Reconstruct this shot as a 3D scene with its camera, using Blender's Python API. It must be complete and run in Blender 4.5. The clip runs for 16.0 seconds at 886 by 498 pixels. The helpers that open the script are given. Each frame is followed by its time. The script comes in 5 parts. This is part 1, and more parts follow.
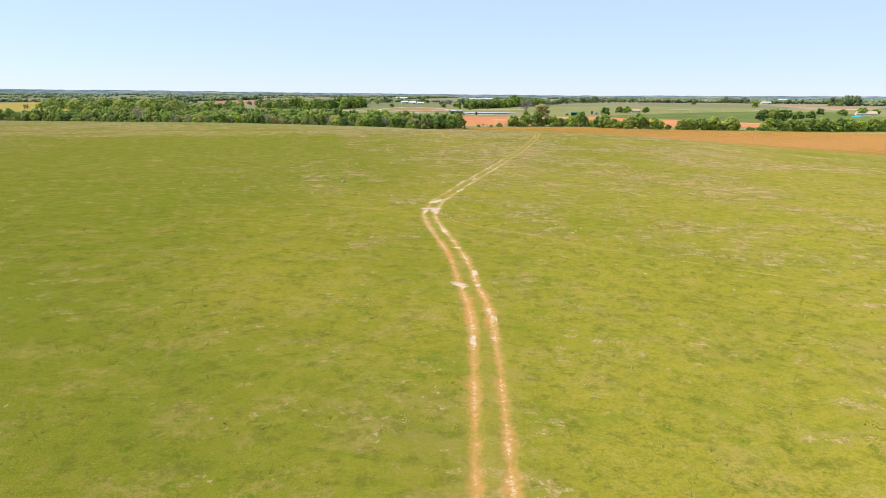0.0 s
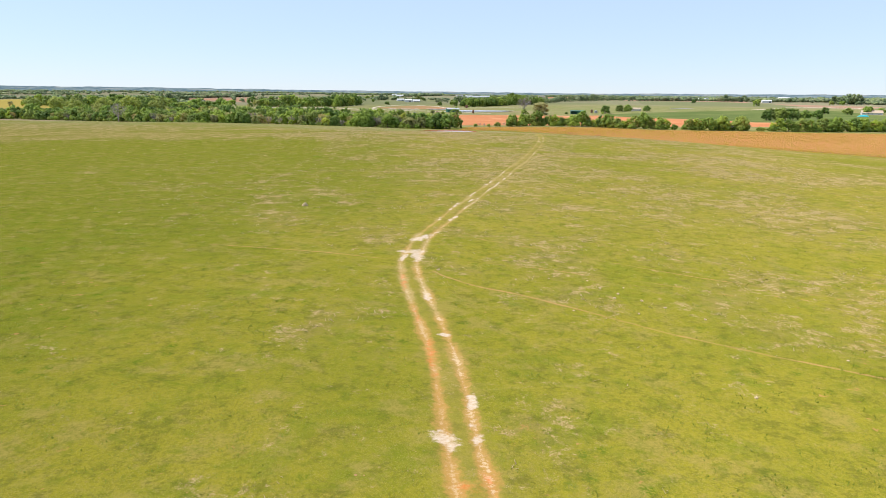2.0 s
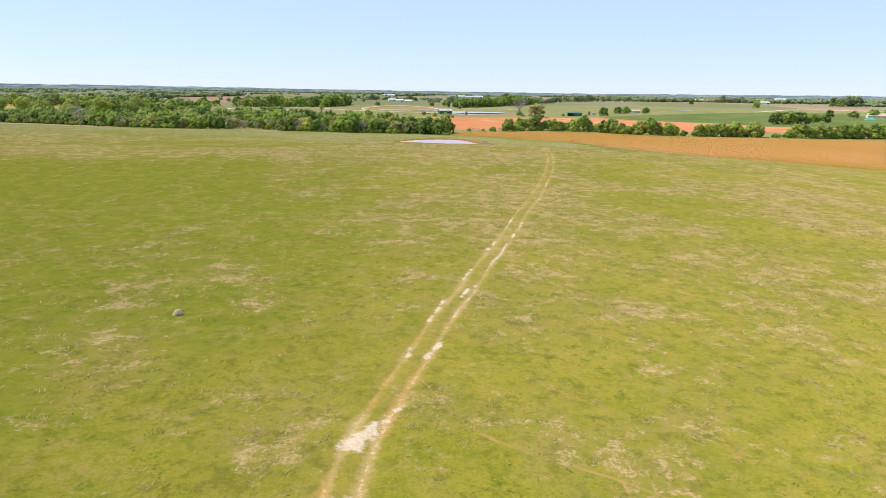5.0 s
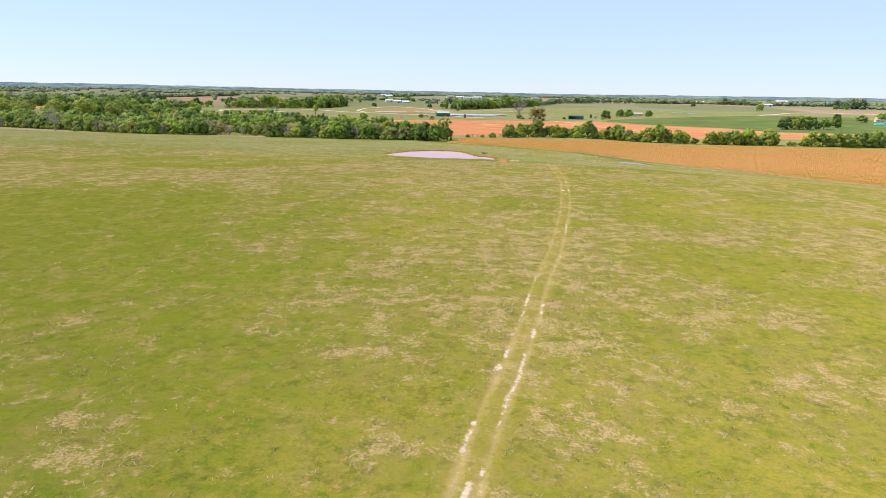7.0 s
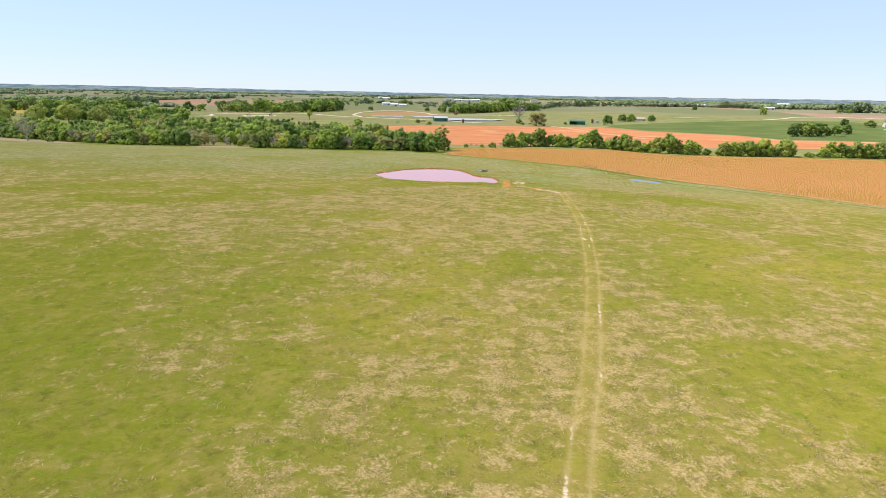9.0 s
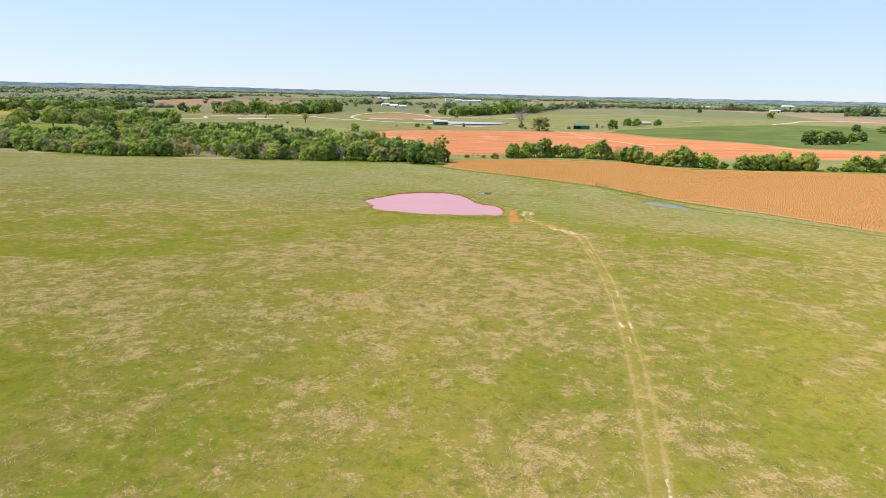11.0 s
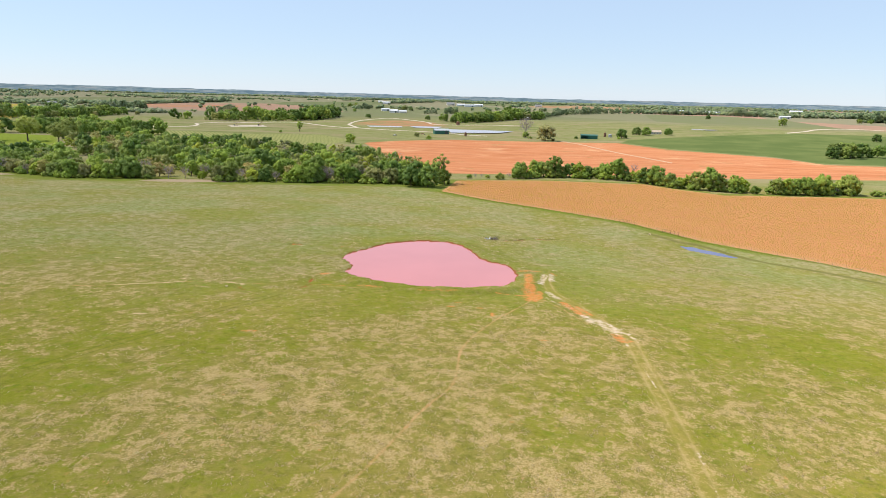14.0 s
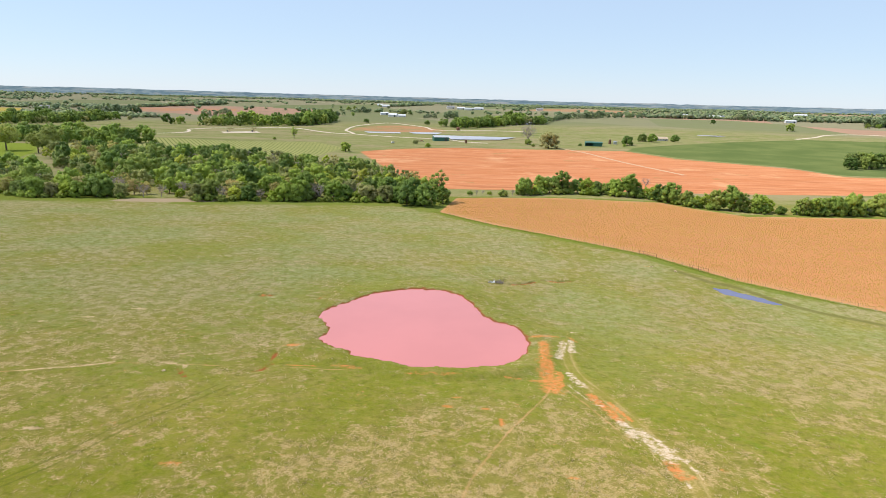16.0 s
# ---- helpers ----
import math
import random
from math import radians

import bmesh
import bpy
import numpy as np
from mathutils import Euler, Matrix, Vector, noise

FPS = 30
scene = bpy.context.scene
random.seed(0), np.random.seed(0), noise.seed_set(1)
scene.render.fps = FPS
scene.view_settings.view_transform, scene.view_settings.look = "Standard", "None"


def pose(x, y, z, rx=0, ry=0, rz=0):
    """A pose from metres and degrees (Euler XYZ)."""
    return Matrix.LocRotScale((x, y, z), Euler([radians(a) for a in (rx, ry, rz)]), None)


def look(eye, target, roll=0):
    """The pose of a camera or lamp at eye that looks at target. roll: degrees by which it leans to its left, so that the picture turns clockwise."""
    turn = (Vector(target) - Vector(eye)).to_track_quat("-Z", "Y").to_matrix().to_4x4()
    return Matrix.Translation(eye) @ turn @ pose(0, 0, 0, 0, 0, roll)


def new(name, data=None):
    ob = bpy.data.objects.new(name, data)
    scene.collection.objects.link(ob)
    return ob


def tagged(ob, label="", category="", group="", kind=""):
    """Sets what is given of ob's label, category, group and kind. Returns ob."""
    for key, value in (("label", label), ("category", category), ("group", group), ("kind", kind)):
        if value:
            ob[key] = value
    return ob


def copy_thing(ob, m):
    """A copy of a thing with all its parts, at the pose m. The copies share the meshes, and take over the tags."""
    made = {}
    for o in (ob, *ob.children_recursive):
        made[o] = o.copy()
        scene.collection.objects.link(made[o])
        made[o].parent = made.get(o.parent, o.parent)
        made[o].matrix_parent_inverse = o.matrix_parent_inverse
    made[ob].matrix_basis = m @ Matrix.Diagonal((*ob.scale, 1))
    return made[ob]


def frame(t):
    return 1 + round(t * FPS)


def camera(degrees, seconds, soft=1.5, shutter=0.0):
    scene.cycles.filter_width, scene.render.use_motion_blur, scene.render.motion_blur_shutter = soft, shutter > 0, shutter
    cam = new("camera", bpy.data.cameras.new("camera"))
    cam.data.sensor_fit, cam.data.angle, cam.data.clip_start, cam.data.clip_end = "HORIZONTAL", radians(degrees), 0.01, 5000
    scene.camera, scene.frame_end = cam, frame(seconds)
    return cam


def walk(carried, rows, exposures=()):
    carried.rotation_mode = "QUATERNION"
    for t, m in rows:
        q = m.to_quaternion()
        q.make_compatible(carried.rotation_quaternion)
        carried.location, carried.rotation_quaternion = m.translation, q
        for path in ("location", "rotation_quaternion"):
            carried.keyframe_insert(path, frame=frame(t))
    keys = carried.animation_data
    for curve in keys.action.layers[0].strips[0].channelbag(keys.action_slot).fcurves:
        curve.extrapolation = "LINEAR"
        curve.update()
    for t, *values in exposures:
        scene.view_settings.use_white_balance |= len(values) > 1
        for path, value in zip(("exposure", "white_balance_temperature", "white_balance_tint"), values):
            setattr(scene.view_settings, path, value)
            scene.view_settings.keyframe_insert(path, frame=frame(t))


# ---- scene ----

# ---- the camera: a drone that flies straight ahead and climbs ----
cam = camera(70.0, 16.0, soft=0.8)
# seconds, eye in metres, heading (to the left of +y), pitch and roll in degrees
FLIGHT = [
    (0.0, 0.00, 0.00, 16.08, 2.330, -13.712, 0.406),
    (0.5, 0.01, 6.82, 16.12, 2.286, -13.740, 0.411),
    (1.0, 0.03, 13.66, 16.19, 2.217, -13.798, 0.432),
    (1.5, 0.07, 20.55, 16.33, 2.140, -13.856, 0.484),
    (2.0, 0.11, 27.50, 16.46, 2.024, -13.923, 0.535),
    (2.5, 0.12, 34.48, 16.56, 1.870, -13.994, 0.542),
    (3.0, 0.14, 41.58, 16.76, 1.686, -13.978, 0.516),
    (3.5, 0.16, 48.73, 17.01, 1.607, -14.020, 0.590),
    (4.0, 0.17, 55.96, 17.44, 1.491, -13.973, 0.635),
    (6.5, 0.09, 92.01, 21.43, 1.181, -14.026, 0.936),
    (7.0, 0.12, 99.16, 22.19, 1.143, -14.021, 1.000),
    (7.5, 0.13, 106.32, 23.01, 1.107, -14.026, 1.023),
    (8.0, 0.13, 113.52, 24.07, 1.096, -13.886, 1.006),
    (8.5, 0.15, 120.77, 25.31, 1.029, -13.879, 1.002),
    (9.0, 0.15, 128.05, 26.64, 0.974, -13.912, 1.031),
    (11.5, 0.06, 164.71, 33.87, 0.987, -14.023, 1.327),
    (12.0, 0.05, 172.15, 35.03, 1.014, -14.004, 1.324),
    (12.5, 0.03, 179.63, 36.27, 1.046, -13.949, 1.360),
    (13.0, 0.02, 187.16, 37.54, 1.067, -13.914, 1.397),
    (13.5, 0.02, 194.74, 38.80, 1.087, -13.895, 1.424),
    (14.0, 0.04, 202.41, 40.09, 1.103, -13.868, 1.441),
    (14.5, 0.05, 210.17, 41.41, 1.118, -13.830, 1.453),
    (15.0, 0.05, 217.97, 42.76, 1.118, -13.785, 1.455),
    (15.5, 0.03, 225.79, 44.09, 1.124, -13.734, 1.448),
    (16.0, -0.00, 233.60, 45.37, 1.117, -13.737, 1.480),
]


def aim(x, y, z, yaw, pitch, roll):
    a, b = radians(yaw), radians(pitch)
    return look((x, y, z), (x - math.sin(a) * math.cos(b), y + math.cos(a) * math.cos(b), z + math.sin(b)), roll)


walk(cam, [(t, aim(*row)) for t, *row in FLIGHT], [(0.0, 0.36, 6400, 12), (9.0, 0.36, 6400, 12), (12.0, 0.30, 6400, 12), (16.0, 0.28, 6400, 12)])

# ---- sky, sun and exposure ----
SUN_FROM = Vector((-0.74, 0.06, 1.02)).normalized()
world = bpy.data.worlds.new("sky")
scene.world = world
world.use_nodes = True
sky_tree = world.node_tree
sky = sky_tree.nodes.new("ShaderNodeTexSky")
sky.sky_type = "NISHITA"
sky.sun_disc = False
sky.sun_elevation = math.asin(SUN_FROM.z)
sky.sun_rotation = math.atan2(SUN_FROM.x, SUN_FROM.y)
sky.altitude = 300
sky.air_density = 1.0
sky.dust_density = 0.0
sky.ozone_density = 5.0
# thin spring haze pales the whole sky
veil = sky_tree.nodes.new("ShaderNodeMix")
veil.data_type = "RGBA"
veil.inputs[0].default_value = 0.68
veil.inputs[7].default_value = (4.26, 5.32, 6.56, 1)
sky_tree.links.new(sky.outputs[0], veil.inputs[6])
sky_tree.links.new(veil.outputs[2], sky_tree.nodes["Background"].inputs[0])
sky_tree.nodes["Background"].inputs[1].default_value = 0.12
sun = new("sun", bpy.data.lights.new("sun", "SUN"))
sun.data.energy = 4.4
sun.data.angle = radians(0.55)
sun.data.color = (1.0, 0.94, 0.84)
sun.matrix_world = look(SUN_FROM * 200, (0, 0, 0))

# ---- numbers of the land ----
# heights of the land: rows along the flight (y), columns across it (x)
LAND_X = np.array([-300, -150, -50, 50, 150, 300.0])
LAND_Y = np.array([0, 60, 120, 180, 240, 300, 360, 420, 480, 560, 660, 800, 1100, 1500, 2400, 3000, 4800.0])
LAND_Z = np.array([
    2.3, 0.8, -0.6, -2.5, -4.3, -6.5,
    0.6, 0.2, -0.2, -2.9, -4.7, -7.5,
    -0.9, -0.8, -0.5, -2.4, -4.6, -8.8,
    -1.6, -1.9, -0.2, -0.7, -4.3, -10.7,
    -1.2, -0.5, 1.7, -0.0, -5.0, -13.1,
    -0.6, -1.5, 0.1, -0.7, -7.1, -16.0,
    -1.2, -0.8, -3.6, -6.2, -11.1, -18.2,
    -3.2, -3.2, -5.2, -9.4, -13.2, -18.0,
    -6.6, -7.2, -9.1, -10.6, -12.1, -15.6,
    -10.8, -11.7, -13.6, -12.9, -12.0, -13.9,
    -13.0, -14.0, -14.5, -13.5, -13.7, -13.4,
    -14.3, -15.0, -15.4, -15.5, -15.1, -13.9,
    -14.7, -15.3, -15.8, -16.4, -16.3, -13.7,
    -14.3, -13.2, -12.3, -11.1, -9.6, -7.0,
    -3.8, -2.9, -2.3, -1.6, -0.9, 0.1,
    3.0, 2.5, 2.0, 1.0, 1.0, 2.0,
    -14.0, -14.0, -16.0, -17.0, -18.0, -18.0,
]).reshape(17, 6)

# middle of the wheel track: x by y
TRACK_Y = np.array([-60, 0, 25, 46, 53, 58, 69.5, 84.5, 92, 97, 104.8, 117.7, 125.5, 133.2, 141, 151, 160.5, 167, 175, 187.5, 203, 220, 240, 258, 277.4, 289.7, 306.4, 314.5, 328.3, 340.5, 353.7, 367.7])
TRACK_X = np.array([1.3, 1.4, 1.4, 1.3, 0.8, 0.1, -1.4, -4.6, -5.8, -5.7, -5.1, -2.5, -0.95, 1.2, 2.9, 5.6, 7.85, 9.2, 11.1, 14.3, 17.7, 21.1, 24.4, 26.8, 28.5, 29.3, 30.5, 28.7, 25.9, 22.8, 23.0, 25.8])

POND = Vector((-7.3, 365.3))
POND_LEVEL = -4.5
POND_REACH = np.array([22.2, 17.8, 17.0, 18.5, 21.4, 25.8, 27.7, 27.1, 25.4, 23.6, 23.5, 24.4, 20.4, 19.8, 21.9, 20.9, 21.1, 21.0, 21.8, 22.8, 24.8, 26.3, 25.7, 24.3])
POOL_LEVEL = -11.1


# ---- arithmetic ----
def rows_of(knots, v):
    """Weights of the knots for smooth interpolation at v."""
    v = np.clip(v, knots[0], knots[-1])
    n, r = len(knots), np.arange(len(v))
    i = np.clip(np.searchsorted(knots, v, side="right") - 1, 0, n - 2)
    h = knots[i + 1] - knots[i]
    u = (v - knots[i]) / h
    w = np.zeros((len(v), n))
    w[r, i] += 2 * u**3 - 3 * u**2 + 1
    w[r, i + 1] += -2 * u**3 + 3 * u**2
    lo, hi = np.maximum(i - 1, 0), np.minimum(i + 2, n - 1)
    s = h / (knots[i + 1] - knots[lo]) * (u**3 - 2 * u**2 + u)
    w[r, i + 1] += s
    w[r, lo] -= s
    s = h / (knots[hi] - knots[i]) * (u**3 - u**2)
    w[r, hi] += s
    w[r, i] -= s
    return w


def grain(x, y, size, seed=0):
    """Smooth random values from 0 to 1, with lumps of that size in metres."""
    x, y = x / size + seed * 17.3, y / size - seed * 9.7
    xi, yi = np.floor(x), np.floor(y)
    u, v = x - xi, y - yi
    u, v = u * u * (3 - 2 * u), v * v * (3 - 2 * v)

    def pick(a, b):
        q = np.sin(a * 127.1 + b * 311.7 + seed * 74.7) * 43758.5453
        return q - np.floor(q)

    low = pick(xi, yi) * (1 - u) + pick(xi + 1, yi) * u
    high = pick(xi, yi + 1) * (1 - u) + pick(xi + 1, yi + 1) * u
    return low * (1 - v) + high * v


def lumps(x, y, size, seed=0, octaves=4):
    total, weight, amp = 0 * x, 0.0, 1.0
    for n in range(octaves):
        total = total + amp * grain(x, y, size / 2**n, seed + n * 3)
        weight += amp
        amp *= 0.55
    return total / weight


def smooth(v, lo, hi):
    u = np.clip((v - lo) / (hi - lo), 0, 1)
    return u * u * (3 - 2 * u)


def from_line(x, y, pts):
    """Distance from a polyline, and the way along it."""
    best, along, run = np.full(x.shape, 1e9), np.zeros(x.shape), 0.0
    for (ax, ay), (bx, by) in zip(pts, pts[1:]):
        dx, dy = bx - ax, by - ay
        length = math.hypot(dx, dy)
        u = np.clip(((x - ax) * dx + (y - ay) * dy) / length**2, 0, 1)
        d = np.hypot(x - ax - u * dx, y - ay - u * dy)
        along = np.where(d < best, run + u * length, along)
        best = np.minimum(best, d)
        run += length
    return best, along


def from_area(x, y, pts):
    """Distance from the edge of an area, less than nothing inside it."""
    d, _ = from_line(x, y, list(pts) + [pts[0]])
    inside = np.zeros(x.shape, bool)
    for (ax, ay), (bx, by) in zip(pts, list(pts[1:]) + [pts[0]]):
        if ay != by:
            inside ^= ((ay > y) != (by > y)) & (x < (bx - ax) * (y - ay) / (by - ay) + ax)
    return np.where(inside, -d, d)


def streaks(x, y, lines):
    """1 in the middle of the nearest streak, 0 and less well beyond its rim."""
    best = np.full(x.shape, -1.0)
    near = (np.abs(x) < 95) & (y > 30) & (y < 460)
    px, py = x[near], y[near]
    for ax, ay, bx, by, half in lines:
        best[near] = np.maximum(best[near], 1 - 0.5 * from_line(px, py, [(ax, ay), (bx + 0.01, by)])[0] / half)
    return np.maximum(best, -1.0)


def pond_edge(x, y):
    """Distance outwards from the shore of the pond."""
    dx, dy = x - POND.x, y - POND.y
    a = np.degrees(np.arctan2(dy, dx)) % 360
    reach = (rows_of(np.arange(-30.0, 391, 15), a) @ np.r_[POND_REACH[-2:], POND_REACH, POND_REACH[:3]])
    wobble = (lumps(x, y, 5.0, 5, 3) - 0.5) * 2.0 + (lumps(x, y, 1.9, 6, 2) - 0.5) * 1.6
    return np.hypot(dx, dy) - reach + wobble


GULLIES = [[(-34.5, 335.1), (-33.1, 337.2), (-32.7, 339.3), (-33.3, 343.3), (-33.7, 345.7)], [(16.4, 408.8), (20.9, 411.4), (24.1, 414.6)],
    [(26.4, 416.8), (30.6, 416.0), (35.7, 419.1)], [(-48.2, 382.6), (-45.1, 383.4)], [(-47.5, 334.6), (-45.1, 331.3)], [(-33.3, 382.0), (-32.7, 385.4)]]
POOL_AREA = [(80.1, 424.7), (84.3, 423.2), (90.8, 415.6), (95.1, 409.0), (92.0, 409.5), (86.6, 413.6), (81.3, 418.7)]


def land(x, y):
    """The height of the ground."""
    x, y = np.asarray(x, float), np.asarray(y, float)
    z = ((rows_of(LAND_Y, y) @ LAND_Z) * rows_of(LAND_X, x)).sum(1)
    far = smooth(np.hypot(x, y - 300), 500, 2500)
    z = z + far * (lumps(x, y, 700, 2, 3) - 0.5) * 10 + (lumps(x, y, 60, 4, 3) - 0.5) * 0.5
    z = z + (lumps(x, y, 5.0, 9, 3) - 0.5) * 0.16
    near = (np.abs(x) < 140) & (y > 290) & (y < 480)
    if near.any():
        d = pond_edge(x[near], y[near])
        bank = POND_LEVEL + 0.26 + 0.02 * np.maximum(d, 0) + 0.25 * (lumps(x[near], y[near], 6, 7) - 0.5)
        w = 1 - smooth(d, 0.8, 14)
        dam = smooth(POND.y - y[near], 6, 18) * (1 - smooth(np.abs(x[near] - POND.x + 5), 18, 42))
        bank = bank + 2.0 * dam * np.exp(-(((d - 5.5) / 3.2) ** 2))
        zn = z[near] * (1 - w) + bank * w
        zn = np.where(d < 0, POND_LEVEL + 0.22 - 0.67 * smooth(-d, 0, 0.7) - 0.06 * np.maximum(-d, 0), zn)
        e = from_area(x[near], y[near], POOL_AREA) + (grain(x[near], y[near], 2.5, 3) - 0.5) * 1.2
        w = 1 - smooth(e, -1.0, 7)
        zn = zn * (1 - w) + (POOL_LEVEL - 0.35 + 0.45 * smooth(e, -1.5, 1.5)) * w
        z[near] = zn
    cut = (y > 325) & (y < 425) & (x > -52) & (x < 40)
    if cut.any():
        for line in GULLIES:
            d, _ = from_line(x[cut], y[cut], line)
            z[cut] -= 0.75 * np.exp(-((d / 0.6) ** 2))
    on = (y > -60) & (y < 368) & (np.abs(x) < 60)
    if on.any():
        side = np.abs(track_side(x[on], y[on]))
        z[on] -= 0.09 * np.exp(-(((side - 0.86) / 0.33) ** 2))
    return z


def track_side(x, y):
    """Distance across the wheel track from its middle, to the right."""
    w = rows_of(TRACK_Y, y)
    middle = w @ TRACK_X
    lean = np.interp(y, TRACK_Y[:-1] / 2 + TRACK_Y[1:] / 2, np.diff(TRACK_X) / np.diff(TRACK_Y))
    return (x - middle) / np.sqrt(1 + lean**2)


def ground_at(x, y):
    return float(land(np.array([x]), np.array([y]))[0])


# ---- building ----
def mesh_of(name, verts, faces, material=None, smooth_faces=False):
    me = bpy.data.meshes.new(name)
    me.from_pydata([tuple(v) for v in verts], [], [tuple(f) for f in faces])
    if material:
        me.materials.append(material)
    if smooth_faces:
        me.polygons.foreach_set("use_smooth", [True] * len(me.polygons))
    me.update()
    return me


def big_mesh(name, verts, quads, material, smooth_faces=True):
    """A mesh from arrays; every face has as many corners as quads has columns."""
    me = bpy.data.meshes.new(name)
    n, k = quads.shape
    me.vertices.add(len(verts))
    me.vertices.foreach_set("co", verts.astype(np.float32).ravel())
    me.loops.add(n * k)
    me.loops.foreach_set("vertex_index", quads.astype(np.int32).ravel())
    me.polygons.add(n)
    me.polygons.foreach_set("loop_start", np.arange(0, n * k, k, dtype=np.int32))
    me.polygons.foreach_set("loop_total", np.full(n, k, dtype=np.int32))
    me.polygons.foreach_set("use_smooth", np.full(n, smooth_faces))
    me.materials.append(material)
    me.update(calc_edges=True)
    return me


def part(name, bm, material, parent, label=""):
    me = bpy.data.meshes.new(name)
    bm.to_mesh(me)
    bm.free()
    me.materials.append(material)
    ob = new(name, me)
    ob.parent = parent
    return tagged(ob, label)


def thing(name, m, label, category, group=""):
    ob = new(name)
    ob.empty_display_size = 0.3
    ob.matrix_basis = m
    return tagged(ob, label, category, group)


def add_box(bm, x0, x1, y0, y1, z0, z1, bevel=0.0):
    got = bmesh.ops.create_cube(bm, size=1)
    for v in got["verts"]:
        v.co = ((x0 + x1) / 2 + v.co.x * (x1 - x0), (y0 + y1) / 2 + v.co.y * (y1 - y0), (z0 + z1) / 2 + v.co.z * (z1 - z0))
    if bevel:
        edges = list({e for v in got["verts"] for e in v.link_edges})
        bmesh.ops.bevel(bm, geom=edges, offset=bevel, segments=1, affect="EDGES", profile=0.5)


def boxed(x0, x1, y0, y1, z0, z1, bevel=0.0):
    bm = bmesh.new()
    add_box(bm, x0, x1, y0, y1, z0, z1, bevel)
    return bm


def tube(bm, a, b, ra, rb, sides=6, cap=True):
    """A tapered rod from a to b."""
    a, b = Vector(a), Vector(b)
    turn = (b - a).to_track_quat("Z", "Y").to_matrix()
    rings = []
    for end, r in ((a, ra), (b, rb)):
        rings.append([bm.verts.new(end + turn @ Vector((r * math.cos(2 * math.pi * k / sides), r * math.sin(2 * math.pi * k / sides), 0))) for k in range(sides)])
    for k in range(sides):
        bm.faces.new((rings[0][k], rings[0][(k + 1) % sides], rings[1][(k + 1) % sides], rings[1][k]))
    if cap:
        bm.faces.new(rings[1])
        bm.faces.new(rings[0][::-1])


# ---- materials ----
class Nodes:
    def __init__(self, name):
        self.mat = bpy.data.materials.new(name)
        self.mat.use_nodes = True
        self.tree = self.mat.node_tree
        self.out = self.tree.nodes["Principled BSDF"]
        self.place = self.tree.nodes.new("ShaderNodeTexCoord").outputs["Object"]

    def put(self, socket, v):
        if isinstance(v, bpy.types.NodeSocket):
            self.tree.links.new(v, socket)
        elif isinstance(v, tuple) and len(v) == 3 and socket.type == "RGBA":
            socket.default_value = (*v, 1)
        else:
            socket.default_value = v

    def attr(self, name):
        n = self.tree.nodes.new("ShaderNodeAttribute")
        n.attribute_name = name
        return n.outputs["Fac"]

    def rand(self):
        return self.tree.nodes.new("ShaderNodeObjectInfo").outputs["Random"]

    def stretch(self, x, y, z, turn=0.0):
        n = self.tree.nodes.new("ShaderNodeMapping")
        self.put(n.inputs["Vector"], self.place)
        n.inputs["Scale"].default_value = (x, y, z)
        n.inputs["Rotation"].default_value = (0, 0, radians(turn))
        return n.outputs[0]

    def noise(self, scale, detail=4.0, rough=0.55, where=None, warp=0.0):
        n = self.tree.nodes.new("ShaderNodeTexNoise")
        self.put(n.inputs["Vector"], where or self.place)
        n.inputs["Scale"].default_value = scale
        n.inputs["Detail"].default_value = detail
        n.inputs["Roughness"].default_value = rough
        n.inputs["Distortion"].default_value = warp
        return n.outputs["Fac"]

    def cells(self, scale, output="Color", where=None, spread=1.0):
        n = self.tree.nodes.new("ShaderNodeTexVoronoi")
        self.put(n.inputs["Vector"], where or self.place)
        n.inputs["Scale"].default_value = scale
        n.inputs["Randomness"].default_value = spread
        return n.outputs[output]

    def math(self, op, a, b=0.0, c=0.0):
        n = self.tree.nodes.new("ShaderNodeMath")
        n.operation = op
        for s, v in zip(n.inputs, (a, b, c)):
            self.put(s, v)
        return n.outputs[0]

    def ramp(self, v, lo, hi, a=0.0, b=1.0):
        n = self.tree.nodes.new("ShaderNodeMapRange")
        n.interpolation_type = "SMOOTHSTEP"
        for key, w in (("Value", v), ("From Min", lo), ("From Max", hi), ("To Min", a), ("To Max", b)):
            self.put(n.inputs[key], w)
        return n.outputs[0]

    def mix(self, f, a, b, blend="MIX"):
        n = self.tree.nodes.new("ShaderNodeMix")
        n.data_type = "RGBA"
        n.blend_type = blend
        self.put(n.inputs[0], f)
        self.put(n.inputs[6], a)
        self.put(n.inputs[7], b)
        return n.outputs[2]

    def finish(self, color, rough=0.9, bump=None, strength=0.3, distance=0.1, gloss=0.3):
        self.out.inputs["Diffuse Roughness"].default_value = 0.6 if rough > 0.8 else 0.0
        self.put(self.out.inputs["Base Color"], color)
        self.put(self.out.inputs["Roughness"], rough)
        self.put(self.out.inputs["Specular IOR Level"], gloss)
        if bump is not None:
            n = self.tree.nodes.new("ShaderNodeBump")
            n.inputs["Strength"].default_value = strength
            n.inputs["Distance"].default_value = distance
            self.put(n.inputs["Height"], bump)
            self.put(self.out.inputs["Normal"], n.outputs[0])
        return self.mat


